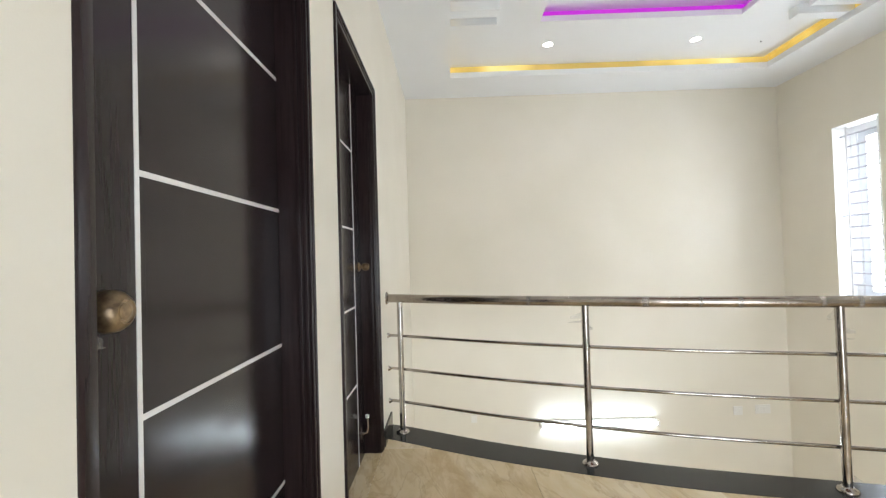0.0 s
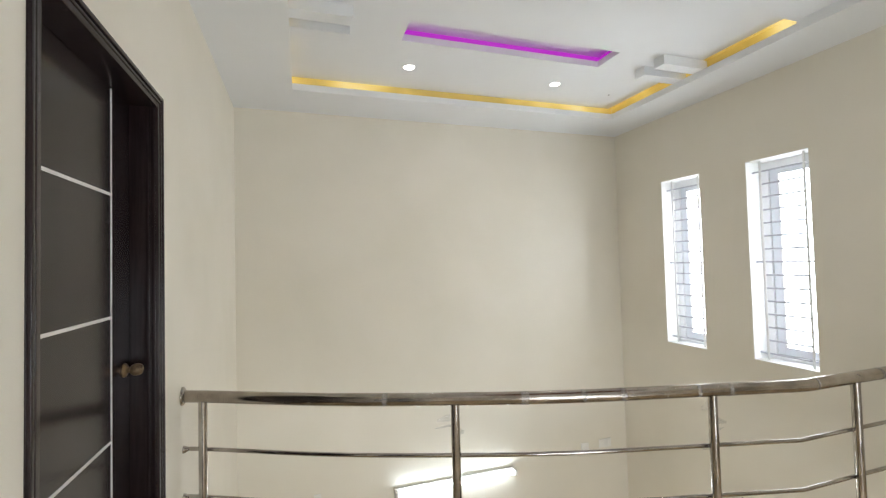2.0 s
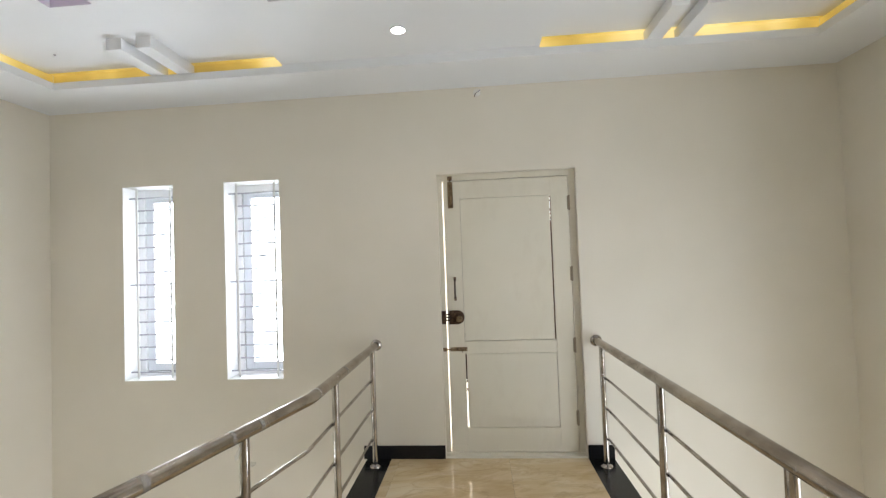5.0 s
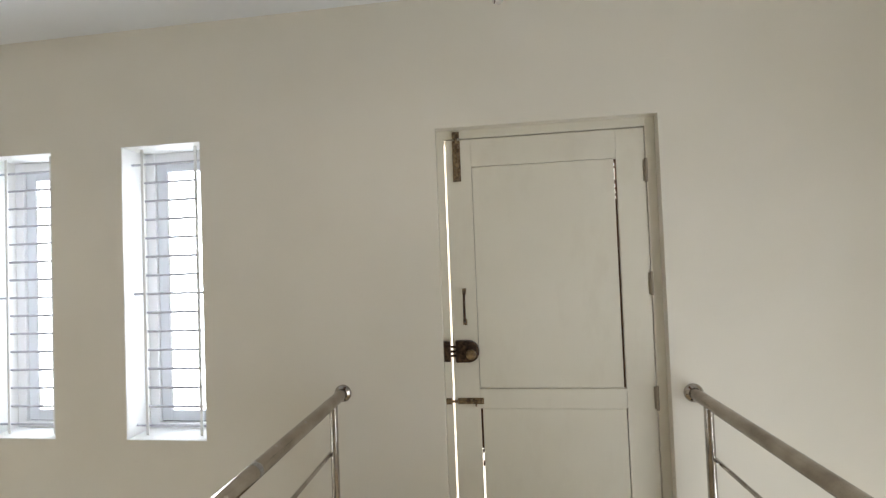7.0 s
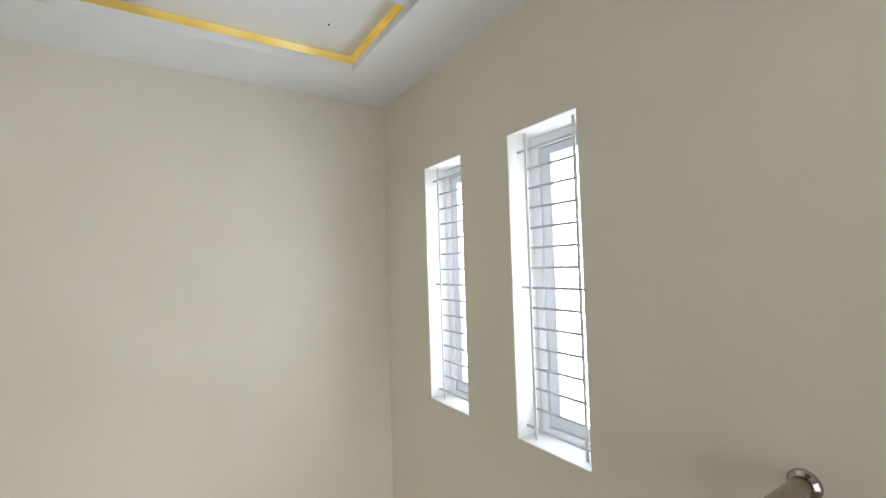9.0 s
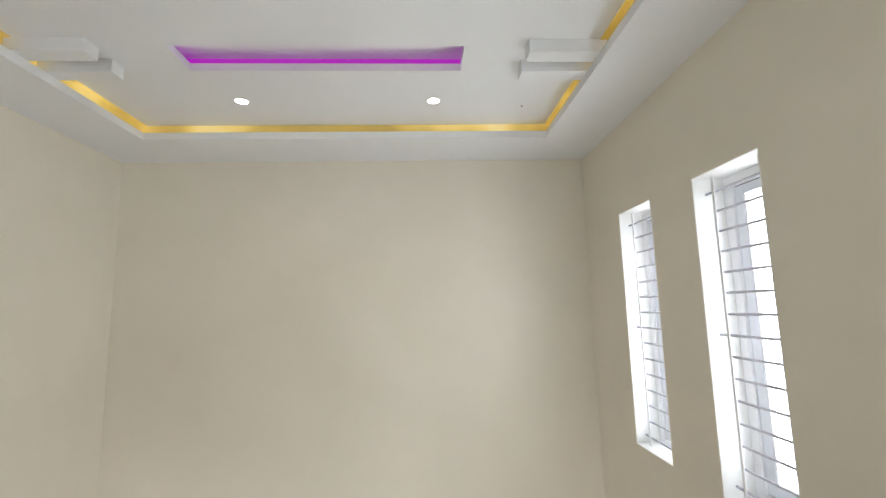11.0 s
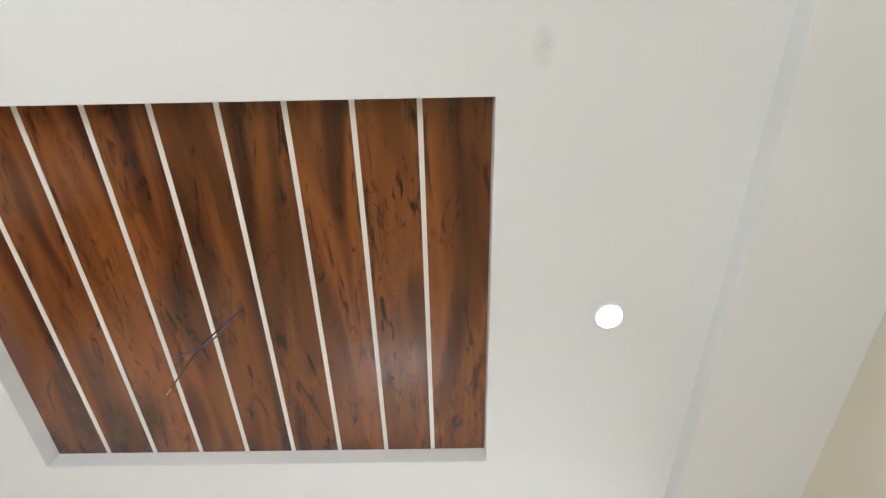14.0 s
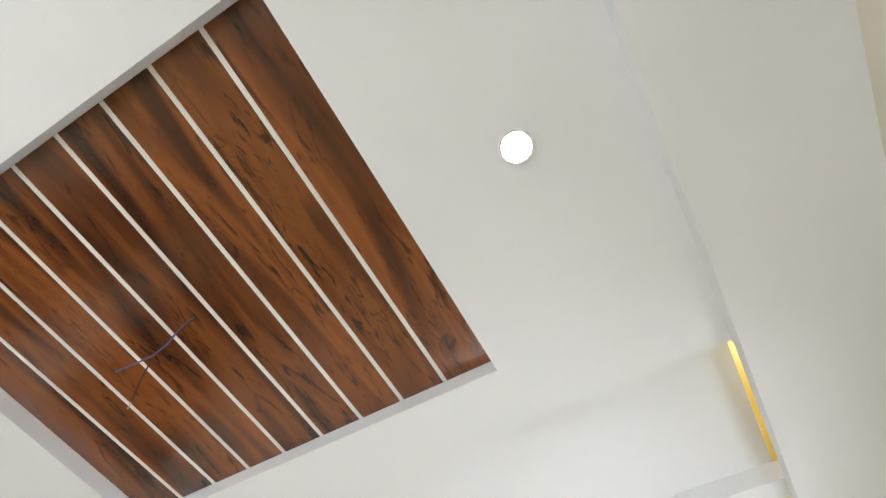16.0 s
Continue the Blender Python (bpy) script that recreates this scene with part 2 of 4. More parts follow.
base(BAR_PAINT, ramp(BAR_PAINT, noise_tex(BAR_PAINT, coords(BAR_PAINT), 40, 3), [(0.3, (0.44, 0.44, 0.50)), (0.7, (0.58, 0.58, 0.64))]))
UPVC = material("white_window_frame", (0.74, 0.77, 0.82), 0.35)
# the window white again, lightened to carry daylight bounced onto the frame
FRAME_LIT = material("bounce_lit_frame", (0.90, 0.91, 0.93), 0.4)
# dark colour in place of the shaded gap round the sash
GROOVE_DARK = material("dark_window_groove", (0.10, 0.11, 0.13), 0.6)
PLASTIC = material("white_switch_plastic", (0.78, 0.76, 0.72), 0.3)
RUST = painted("rusty_brown_gap", (0.105, 0.052, 0.028), 0.8, 0.4)
BLACK = material("black_hole", (0.01, 0.01, 0.01), 0.8)
WIRE_BROWN = material("brown_wire_insulation", (0.05, 0.02, 0.012), 0.4)
WIRE_BLUE = material("blue_wire_insulation", (0.10, 0.10, 0.22), 0.4)
COPPER = material("bare_wire", (0.6, 0.5, 0.4), 0.3, 1.0)
FILM = material("clear_plastic_film", (0.9, 0.9, 0.9), 0.2)
FILM.node_tree.nodes["Principled BSDF"].inputs["Alpha"].default_value = 0.22
GLASS = material("window_glass", (1, 1, 1), 0.02)
GLASS.node_tree.nodes["Principled BSDF"].inputs["Transmission Weight"].default_value = 1.0
GLASS.node_tree.nodes["Principled BSDF"].inputs["IOR"].default_value = 1.02


def glowing(name, color, strength, body=(0.8, 0.8, 0.8)):
    m = bpy.data.materials.new(name)
    m.use_nodes = True
    b = m.node_tree.nodes["Principled BSDF"]
    b.inputs["Base Color"].default_value = (*body, 1)
    b.inputs["Emission Color"].default_value = (*color, 1)
    b.inputs["Emission Strength"].default_value = strength
    return m


TUBE_GLOW = glowing("tube_light_glow", (0.78, 0.90, 1.0), TUBE)
SPOT_GLOW = glowing("downlight_glow", (1.0, 0.93, 0.84), 14.0)
COVE_GLOW = glowing("warm_led_strip", (1.0, 0.70, 0.16), COVE, (0.50, 0.40, 0.14))


def uneven_glow(m, low, high):
    """An LED strip behind a diffusing cover: dim ochre stretches and pale bright ones."""
    v = coords(m)
    n = noise_tex(m, v, 1.9, 2, 0.55)
    lum = node(m, "MapRange")
    lum.inputs["From Min"].default_value, lum.inputs["From Max"].default_value = 0.36, 0.64
    lum.inputs["To Min"].default_value, lum.inputs["To Max"].default_value = low, high
    link(m, n, lum.inputs["Value"])
    b = m.node_tree.nodes["Principled BSDF"]
    link(m, lum.outputs[0], b.inputs["Emission Strength"])
    link(m, ramp(m, n, [(0.38, (1.0, 0.62, 0.09)), (0.52, (1.0, 0.71, 0.17)), (0.64, (1.0, 0.80, 0.36))]), b.inputs["Emission Color"])


uneven_glow(COVE_GLOW, 0.45 * COVE, 1.6 * COVE)
HAZE = glowing("bright_outdoor_haze", (1.0, 0.91, 0.78), 1.2)
MAG_GLOW = glowing("magenta_led_strip", (0.58, 0.010, 0.66), MAGENTA, (0.30, 0.06, 0.32))


# ---- mesh helpers ----
def part(name, bm, mat, parent=None, label="", smooth=False):
    bmesh.ops.recalc_face_normals(bm, faces=bm.faces)
    me = bpy.data.meshes.new(name)
    bm.to_mesh(me)
    bm.free()
    me.materials.append(mat)
    if smooth:
        for p in me.polygons:
            p.use_smooth = True
        me.set_sharp_from_angle(angle=radians(40))
    ob = new(name, me)
    if parent:
        ob.parent = parent
        ob.matrix_parent_inverse = parent.matrix_basis.inverted()
    if label:
        ob["label"] = label
    return ob


def thing(name, at, label, category, group="", kind=""):
    ob = new(name)
    ob.location = at
    ob.empty_display_size = 0.05
    bpy.context.view_layer.update()
    return tagged(ob, label, category, group, kind)


def box(bm, x0, x1, y0, y1, z0, z1, bevel=0.0):
    r = bmesh.ops.create_cube(bm, size=1)
    vs = r["verts"]
    bmesh.ops.scale(bm, vec=(x1 - x0, y1 - y0, z1 - z0), verts=vs)
    bmesh.ops.translate(bm, vec=((x0 + x1) / 2, (y0 + y1) / 2, (z0 + z1) / 2), verts=vs)
    if bevel:
        es = list({e for v in vs for e in v.link_edges})
        bmesh.ops.bevel(bm, geom=es, offset=bevel, segments=2, affect="EDGES", profile=0.5)
    return bm


def boxed(x0, x1, y0, y1, z0, z1, bevel=0.0):
    return box(bmesh.new(), x0, x1, y0, y1, z0, z1, bevel)


def cells(xs, ys, zs, solid):
    """A block of boxes between the cuts, where solid(x, y, z) holds, with its outer faces only."""
    xs, ys, zs = (sorted(set(round(v, 5) for v in s)) for s in (xs, ys, zs))
    n = (len(xs) - 1, len(ys) - 1, len(zs) - 1)
    mid = [[(s[i] + s[i + 1]) / 2 for i in range(len(s) - 1)] for s in (xs, ys, zs)]
    full = {(i, j, k) for i in range(n[0]) for j in range(n[1]) for k in range(n[2]) if solid(mid[0][i], mid[1][j], mid[2][k])}
    bm, made = bmesh.new(), {}

    def vert(i, j, k):
        if (i, j, k) not in made:
            made[i, j, k] = bm.verts.new((xs[i], ys[j], zs[k]))
        return made[i, j, k]

    for i, j, k in full:
        for d, quad in (((-1, 0, 0), ((0, 0, 0), (0, 0, 1), (0, 1, 1), (0, 1, 0))), ((1, 0, 0), ((1, 0, 0), (1, 1, 0), (1, 1, 1), (1, 0, 1))),
                        ((0, -1, 0), ((0, 0, 0), (1, 0, 0), (1, 0, 1), (0, 0, 1))), ((0, 1, 0), ((0, 1, 0), (0, 1, 1), (1, 1, 1), (1, 1, 0))),
                        ((0, 0, -1), ((0, 0, 0), (0, 1, 0), (1, 1, 0), (1, 0, 0))), ((0, 0, 1), ((0, 0, 1), (1, 0, 1), (1, 1, 1), (0, 1, 1)))):
            if (i + d[0], j + d[1], k + d[2]) not in full:
                bm.faces.new([vert(i + a, j + b, k + c) for a, b, c in quad])
    return bm


def tube(pts, r, seg=14, bm=None):
    """A round bar along a line of points, with closed ends."""
    bm = bm or bmesh.new()
    pts = [Vector(p) for p in pts]
    rings, side = [], None
    for i, p in enumerate(pts):
        t = (pts[min(i + 1, len(pts) - 1)] - pts[max(i - 1, 0)]).normalized()
        if side is None:
            side = t.cross(Vector((0, 0, 1)) if abs(t.z) < 0.9 else Vector((1, 0, 0))).normalized()
        side = (side - t * side.dot(t)).normalized()
        up = t.cross(side)
        rings.append([bm.verts.new(p + r * (math.cos(a) * side + math.sin(a) * up)) for a in (2 * math.pi * s / seg for s in range(seg))])
    for a, b in zip(rings, rings[1:]):
        for s in range(seg):
            bm.faces.new((a[s], a[(s + 1) % seg], b[(s + 1) % seg], b[s]))
    bm.faces.new(rings[0])
    bm.faces.new(rings[-1][::-1])
    return bm


def lathe(profile, m=Matrix(), seg=24, bm=None):
    """A turned shape about z from (radius, height) pairs, placed by m."""
    bm = bm or bmesh.new()
    rings = [[bm.verts.new(m @ Vector((max(r, 1e-4) * math.cos(a), max(r, 1e-4) * math.sin(a), h))) for a in (2 * math.pi * s / seg for s in range(seg))] for r, h in profile]
    for a, b in zip(rings, rings[1:]):
        for s in range(seg):
            bm.faces.new((a[s], a[(s + 1) % seg], b[(s + 1) % seg], b[s]))
    bm.faces.new(rings[0][::-1])
    bm.faces.new(rings[-1])
    return bm


def prism(top, z0, z1, bm=None):
    """An upright block over a plan outline."""
    bm = bm or bmesh.new()
    a = [bm.verts.new((x, y, z0)) for x, y in top]
    b = [bm.verts.new((x, y, z1)) for x, y in top]
    bm.faces.new(a[::-1])
    bm.faces.new(b)
    for i in range(len(top)):
        j = (i + 1) % len(top)
        bm.faces.new((a[i], a[j], b[j], b[i]))
    return bm


ALONG_X = Matrix.Rotation(radians(90), 4, "Y")


# ---- walls, ceiling, floor ----
T = 0.23


def setting(name, bm, mat, label, category):
    return tagged(part(name, bm, mat), label, category, kind="structure")


def east_hole(y, z):
    return any(a < y < b and WIN_Z[0] < z < WIN_Z[1] for a, b in WINDOWS) or (DOOR_E[0] < y < DOOR_E[1] and 0 < z < DOOR_E[2])


_ys = [SOUTH - T, NORTH + T, DOOR_E[0], DOOR_E[1]] + [v for w in WINDOWS for v in w]
setting("wall_east", cells([EAST, EAST + T], _ys, [LOW, 0, DOOR_E[2], *WIN_Z, ROOF + 0.2], lambda x, y, z: not east_hole(y, z)), WALL,
        "cream painted plaster wall with two slit windows", "wall")
_ys = [SOUTH - T, NORTH + T] + [v for w in DOORS_W for v in w]
setting("wall_west", cells([WEST - T, WEST], _ys, [LOW, 0, DOOR_W_TOP, ROOF + 0.2], lambda x, y, z: not (0 < z < DOOR_W_TOP and any(a < y < b for a, b in DOORS_W))), WALL,
        "cream painted plaster wall with two dark doors", "wall")
setting("wall_north", boxed(WEST, EAST, NORTH, NORTH + T, LOW, ROOF + 0.2), WALL, "tall cream painted plaster wall above the open well", "wall")
setting("wall_south", cells([WEST, EAST, *FILL_S[:2], *FILL_LOW[:2]], [SOUTH - T, SOUTH], [LOW, ROOF + 0.2, *FILL_S[2:], *FILL_LOW[2:]],
                           lambda x, y, z: not any(a < x < b and c < z < d for a, b, c, d in (FILL_S, FILL_LOW))), WALL,
        "cream painted plaster wall with two added, unseen fill windows", "wall")
setting("floor_lower", boxed(WEST, EAST, SOUTH, NORTH, LOW - 0.15, LOW), MARBLE, "beige marble floor of the storey below", "floor")
setting("roof_slab", boxed(WEST, EAST, SOUTH, NORTH, ROOF, ROOF + 0.2), WHITE, "plain concrete slab above the ceiling", "ceiling")
setting("ground", boxed(-400, 400, -400, 400, LOW - 0.3, LOW - 0.2), GROUT, "pale bare ground outside", "ground")

setting("backdrop", boxed(EAST + 6.0, EAST + 6.05, -4.0, 3.4, LOW - 0.2, 9.0), HAZE, "bright hazy daylight beyond the balcony door", "backdrop")

SLOT = 0.045
LIP = BAND + 0.05
BARS_Y = ((2.978, 3.073), (3.168, 3.263))
BARS_Y = BARS_Y + tuple((2 * 1.47 - b, 2 * 1.47 - a) for a, b in BARS_Y)
BAR_X = ((COVE_X[0] - SLOT + 0.004, 0.395), (2.60, COVE_X[1] + SLOT - 0.004))


def in_rect(x, y, r, grow=0.0):
    return r[0] - grow < x < r[1] + grow and r[2] - grow < y < r[3] + grow


COVE_R = (*COVE_X, *COVE_Y)


def gypsum(x, y, z):
    middle = MID_Y[0] < y < MID_Y[1]
    inner = in_rect(x, y, COVE_R)
    if in_rect(x, y, WOOD):
        return z > TOP + 0.015
    if z < LIP:
        return not inner
    if z < TOP:
        if middle:
            return not inner or z > MID
        if any(a < y < b for a, b in BARS_Y) and any(a < x < b for a, b in BAR_X):
            return True
        return not in_rect(x, y, COVE_R, SLOT)
    if z < TOP + 0.045:
        return not in_rect(x, y, MAG)
    return not (in_rect(x, y, MAG, 0.07) and z < TOP + 0.115)


_xs = [WEST, EAST, *COVE_X, COVE_X[0] - SLOT, COVE_X[1] + SLOT, WOOD[0], WOOD[1], MAG[0], MAG[1], MAG[0] - 0.07, MAG[1] + 0.07] + [v for b in BAR_X for v in b]
_ys = [SOUTH, NORTH, *COVE_Y, COVE_Y[0] - SLOT, COVE_Y[1] + SLOT, *MID_Y, WOOD[2], WOOD[3], MAG[2], MAG[3], MAG[2] - 0.07, MAG[3] + 0.07] + [v for b in BARS_Y for v in b]
setting("ceiling", cells(_xs, _ys, [BAND, LIP, MID, TOP, TOP + 0.015, TOP + 0.045, TOP + 0.115, ROOF], gypsum), WHITE,
        "white stepped gypsum false ceiling with coves and short bars", "ceiling")


def wood_boards():
    bm = bmesh.new()
    x0, x1, y0, y1 = WOOD
    n, gap, edge = 9, 0.0145, 0.191
    inner = (x1 - x0 - 2 * edge) / (n - 2)
    fan = 0.0036
    north = [x0 + edge + inner * i for i in range(n - 1)]
    south = [c - fan * (n - 2 - i) for i, c in enumerate(north)]
    north, south = [x0 + 0.0005 - gap / 2, *north, x1 - 0.0005 + gap / 2], [x0 + 0.0005 - gap / 2, *south, x1 - 0.0005 + gap / 2]
    strips = bmesh.new()
    ya, yb, g = y0 + 0.001, y1 - 0.001, gap / 2
    for i in range(n):
        prism([(south[i] + g, ya), (south[i + 1] - g, ya), (north[i + 1] - g, yb), (north[i] + g, yb)], TOP, TOP + 0.012, bm)
        if i < n - 1:
            prism([(south[i + 1] - g, ya), (south[i + 1] + g, ya), (north[i + 1] + g, yb), (north[i + 1] - g, yb)], TOP - 0.002, TOP + 0.010, strips)
    ob = setting("ceiling_wood_panel", bm, WALNUT, "glossy dark walnut laminate boards set in the ceiling", "ceiling panel")
    setting("ceiling_trim", strips, STRIP, "thin white strips between the ceiling boards", "trim")
    return ob


wood_boards()

# landing floor: outline, black kerbs, tiles
N_LINE = [(-0.42, 2.775), (-0.33, 2.735), (0.2, 2.465), (0.69, 2.266), (1.135, 2.112), (1.73, 1.958), (2.127, 1.857), (3.41, 1.857)]
S_Y, S_END = 0.245, 0.95


def smooth_line():
    """The north rail's plan: a smooth bend, then straight to the east wall."""
    p = N_LINE[:-1]
    xs = [a for a, _ in p]
    out = []
    for i in range(len(p) - 1):
        for s in range(5):
            t = s / 5
            h = xs[i + 1] - xs[i]

            def slope(j):
                if j == 0:
                    return (p[1][1] - p[0][1]) / (xs[1] - xs[0])
                if j == len(p) - 1:
                    return (p[j][1] - p[j - 1][1]) / (xs[j] - xs[j - 1])
                return (p[j + 1][1] - p[j - 1][1]) / (xs[j + 1] - xs[j - 1])

            y = (2 * t**3 - 3 * t**2 + 1) * p[i][1] + (t**3 - 2 * t**2 + t) * h * slope(i) + (-2 * t**3 + 3 * t**2) * p[i + 1][1] + (t**3 - t**2) * h * slope(i + 1)
            out.append((xs[i] + t * h, y))
    return out + [p[-1], N_LINE[-1]]


LINE = smooth_line()


def rail_y(x):
    return float(np.interp(x, [a for a, _ in LINE], [b for _, b in LINE]))


def offset(x, d):
    """A point beside the rail's line at x, d metres to its north."""
    k = (rail_y(x + 0.02) - rail_y(x - 0.02)) / 0.04 if x < 2.1 else 0.0
    return rail_y(x) + d * math.hypot(1, k)


KERB = 0.09


def inner_kerb(x):
    return float(np.interp(x, [1.2, 2.2], [0.122, 0.092]))


_bx = sorted({round(x, 4) for x, _ in LINE})
_bx[0], _bx[-1] = WEST, EAST
_north = [(x, offset(x, KERB)) for x in _bx]
_slab = [(WEST, SOUTH), (S_END, SOUTH), (S_END, S_Y - KERB), (EAST, S_Y - KERB)] + _north[::-1]
setting("landing_slab", prism(_slab, -0.17, -0.024), WALL, "cream painted edge of the landing slab", "floor")
_tiled = [(WEST, SOUTH), (S_END - 0.1, SOUTH), (S_END - 0.1, S_Y + KERB), (EAST, S_Y + KERB)] + [(x, offset(x, -inner_kerb(x))) for x in _bx][::-1]
_inner = [(x, offset(x, -inner_kerb(x))) for x in _bx]
setting("floor_kerb_north", prism(_inner + _north[::-1], -0.024, 0.0), GRANITE, "black granite kerb along the landing edge", "kerb")
setting("floor_kerb_south", boxed(S_END - 0.1, EAST, S_Y - KERB, S_Y + KERB, -0.024, 0.0), GRANITE, "black granite kerb along the landing edge", "kerb")


def skirting(name, x0, x1, y0, y1):
    ob = setting(name, boxed(x0, x1, y0, y1, -0.002, 0.094, 0.002), GRANITE, "black granite skirting on the cream wall", "baseboard")
    return ob


skirting("baseboard_east_a", EAST - 0.012, EAST, DOOR_E[1] + 0.004, 1.97)
skirting("baseboard_east_b", EAST - 0.012, EAST, 0.15, DOOR_E[0] - 0.004)
skirting("baseboard_west_a", WEST, WEST + 0.012, DOORS_W[1][1] + 0.03, 2.84)
skirting("baseboard_west_b", WEST, WEST + 0.012, DOORS_W[0][1] + 0.03, DOORS_W[1][0] - 0.03)
skirting("baseboard_west_c", WEST, WEST + 0.012, SOUTH, DOORS_W[0][0] - 0.03)


# ---- doors in the west wall ----
def dark_door(name, y0, y1, knob_side):
    """A wenge flush door with silver inlays, set back in a dark moulded frame."""
    d = thing(name, (WEST, (y0 + y1) / 2, 0), "dark wenge laminate door with thin silver inlay lines, closed", "door", kind="structure")
    f = 0.052
    fa = 0.028 if knob_side < 0 else f
    fb = 0.024 if knob_side < 0 else f
    for side, (a, b) in (("jamb", (y0, y0 + fa)), ("jamb", (y1 - fb, y1))):
        bm = boxed(WEST - 0.15, WEST + 0.003, a, b, 0, DOOR_W_TOP, 0.003)
        s = 1 if a == y0 else -1
        if knob_side < 0 and s > 0:
            part(side, bm, DARK_FRAME, d, smooth=True)
            continue
        e = a if a == y0 else b
        box(bm, WEST - 0.002, WEST + 0.010, min(e + s * 0.002, e + s * 0.016), max(e + s * 0.002, e + s * 0.016), 0.0, DOOR_W_TOP - 0.002, 0.003)
        box(bm, WEST - 0.002, WEST + 0.007, min(e + s * 0.022, e + s * 0.032), max(e + s * 0.022, e + s * 0.032), 0.0, DOOR_W_TOP - 0.02, 0.003)
        if s < 0:
            for x in (WEST - 0.019, WEST - 0.037):
                box(bm, x, x + 0.012, b - fb - 0.005, b - fb + 0.001, 0.0, DOOR_W_TOP - f - 0.001, 0.002)
        part(side, bm, DARK_FRAME, d, smooth=True)
    bm = boxed(WEST - 0.15, WEST + 0.003, y0 + fa, y1 - fb, DOOR_W_TOP - f, DOOR_W_TOP, 0.003)
    box(bm, WEST - 0.002, WEST + 0.010, y0 + 0.016, y1 - 0.016, DOOR_W_TOP - 0.016, DOOR_W_TOP - 0.002, 0.003)
    box(bm, WEST - 0.002, WEST + 0.007, y0 + 0.032, y1 - 0.032, DOOR_W_TOP - 0.032, DOOR_W_TOP - 0.022, 0.003)
    part("head", bm, DARK_FRAME, d, smooth=True)
    part("filler", boxed(WEST - 0.001, WEST + 0.0025, y1 + 0.001, y1 + 0.009, 0.095, DOOR_W_TOP + 0.004), REVEAL, d, "white filler line along the frame")
    xf = WEST - 0.09
    leaf = part("leaf", boxed(xf - 0.035, xf, y0 + fa + 0.002, y1 - fb - 0.002, 0.008, DOOR_W_TOP - f - 0.002, 0.002), DARK, d)
    part("threshold", boxed(xf - 0.03, WEST + 0.001, y0 + fa, y1 - fb, 0.0, 0.004), MARBLE, d, "beige marble threshold")
    ys = y0 + 0.222 if knob_side < 0 else y1 - 0.222
    far = y1 - fb - 0.003 if knob_side < 0 else y0 + f + 0.003
    part("inlay", boxed(xf - 0.001, xf + 0.0015, ys - 0.005, ys + 0.005, 0.01, DOOR_W_TOP - f - 0.004), INLAY, leaf, "thin silver inlay line")
    for z in (0.447, 0.845, 1.240, 1.632) if knob_side < 0 else (0.437, 0.842, 1.249, 1.660):
        a, b = (ys + 0.005, far) if knob_side < 0 else (far, ys - 0.005)
        part("inlay", boxed(xf - 0.001, xf + 0.0015, a, b, z - 0.005, z + 0.005), INLAY, leaf, "thin silver inlay line")
    yk = ys - 0.126 if knob_side < 0 else ys + 0.112
    m = Matrix.Translation((xf, yk, 1.03 if knob_side < 0 else 1.05)) @ ALONG_X @ Matrix.Scale(1.0 if knob_side < 0 else 0.75, 4)
    k = part("knob", lathe([(0.034, 0), (0.034, 0.004), (0.028, 0.010), (0.015, 0.014), (0.014, 0.026), (0.022, 0.031), (0.0275, 0.040), (0.029, 0.052), (0.027, 0.064), (0.021, 0.073), (0.0165, 0.076), (0.0155, 0.074)], m), BRASS, leaf, "aged brass knob", True)
    part("keyhole", lathe([(0.012, 0.0735), (0.012, 0.0755), (0.008, 0.0765)], m, 18), BRASS, k)
    return d


door_1 = dark_door("door_1", *DOORS_W[0], -1)
dark_door("door_2", *DOORS_W[1], 1)

# door stop on the second door's leaf
stop = thing("door_stop", (WEST - 0.088, 2.30, 0.12), "chrome door stop screwed to the dark door leaf", "door stop")
part("plate", boxed(WEST - 0.09, WEST - 0.086, 2.338, 2.366, 0.12, 0.19, 0.001), STEEL, stop)
part("arm", tube([(WEST - 0.086, 2.352, 0.15), (WEST - 0.062, 2.352, 0.155), (WEST - 0.056, 2.352, 0.18), (WEST - 0.058, 2.352, 0.235)], 0.007), STEEL, stop, smooth=True)
part("rubber_tip", lathe([(0.010, 0.0), (0.011, 0.014), (0.006, 0.018)], Matrix.Translation((WEST - 0.058, 2.352, 0.233))), PLASTIC, stop, smooth=True)


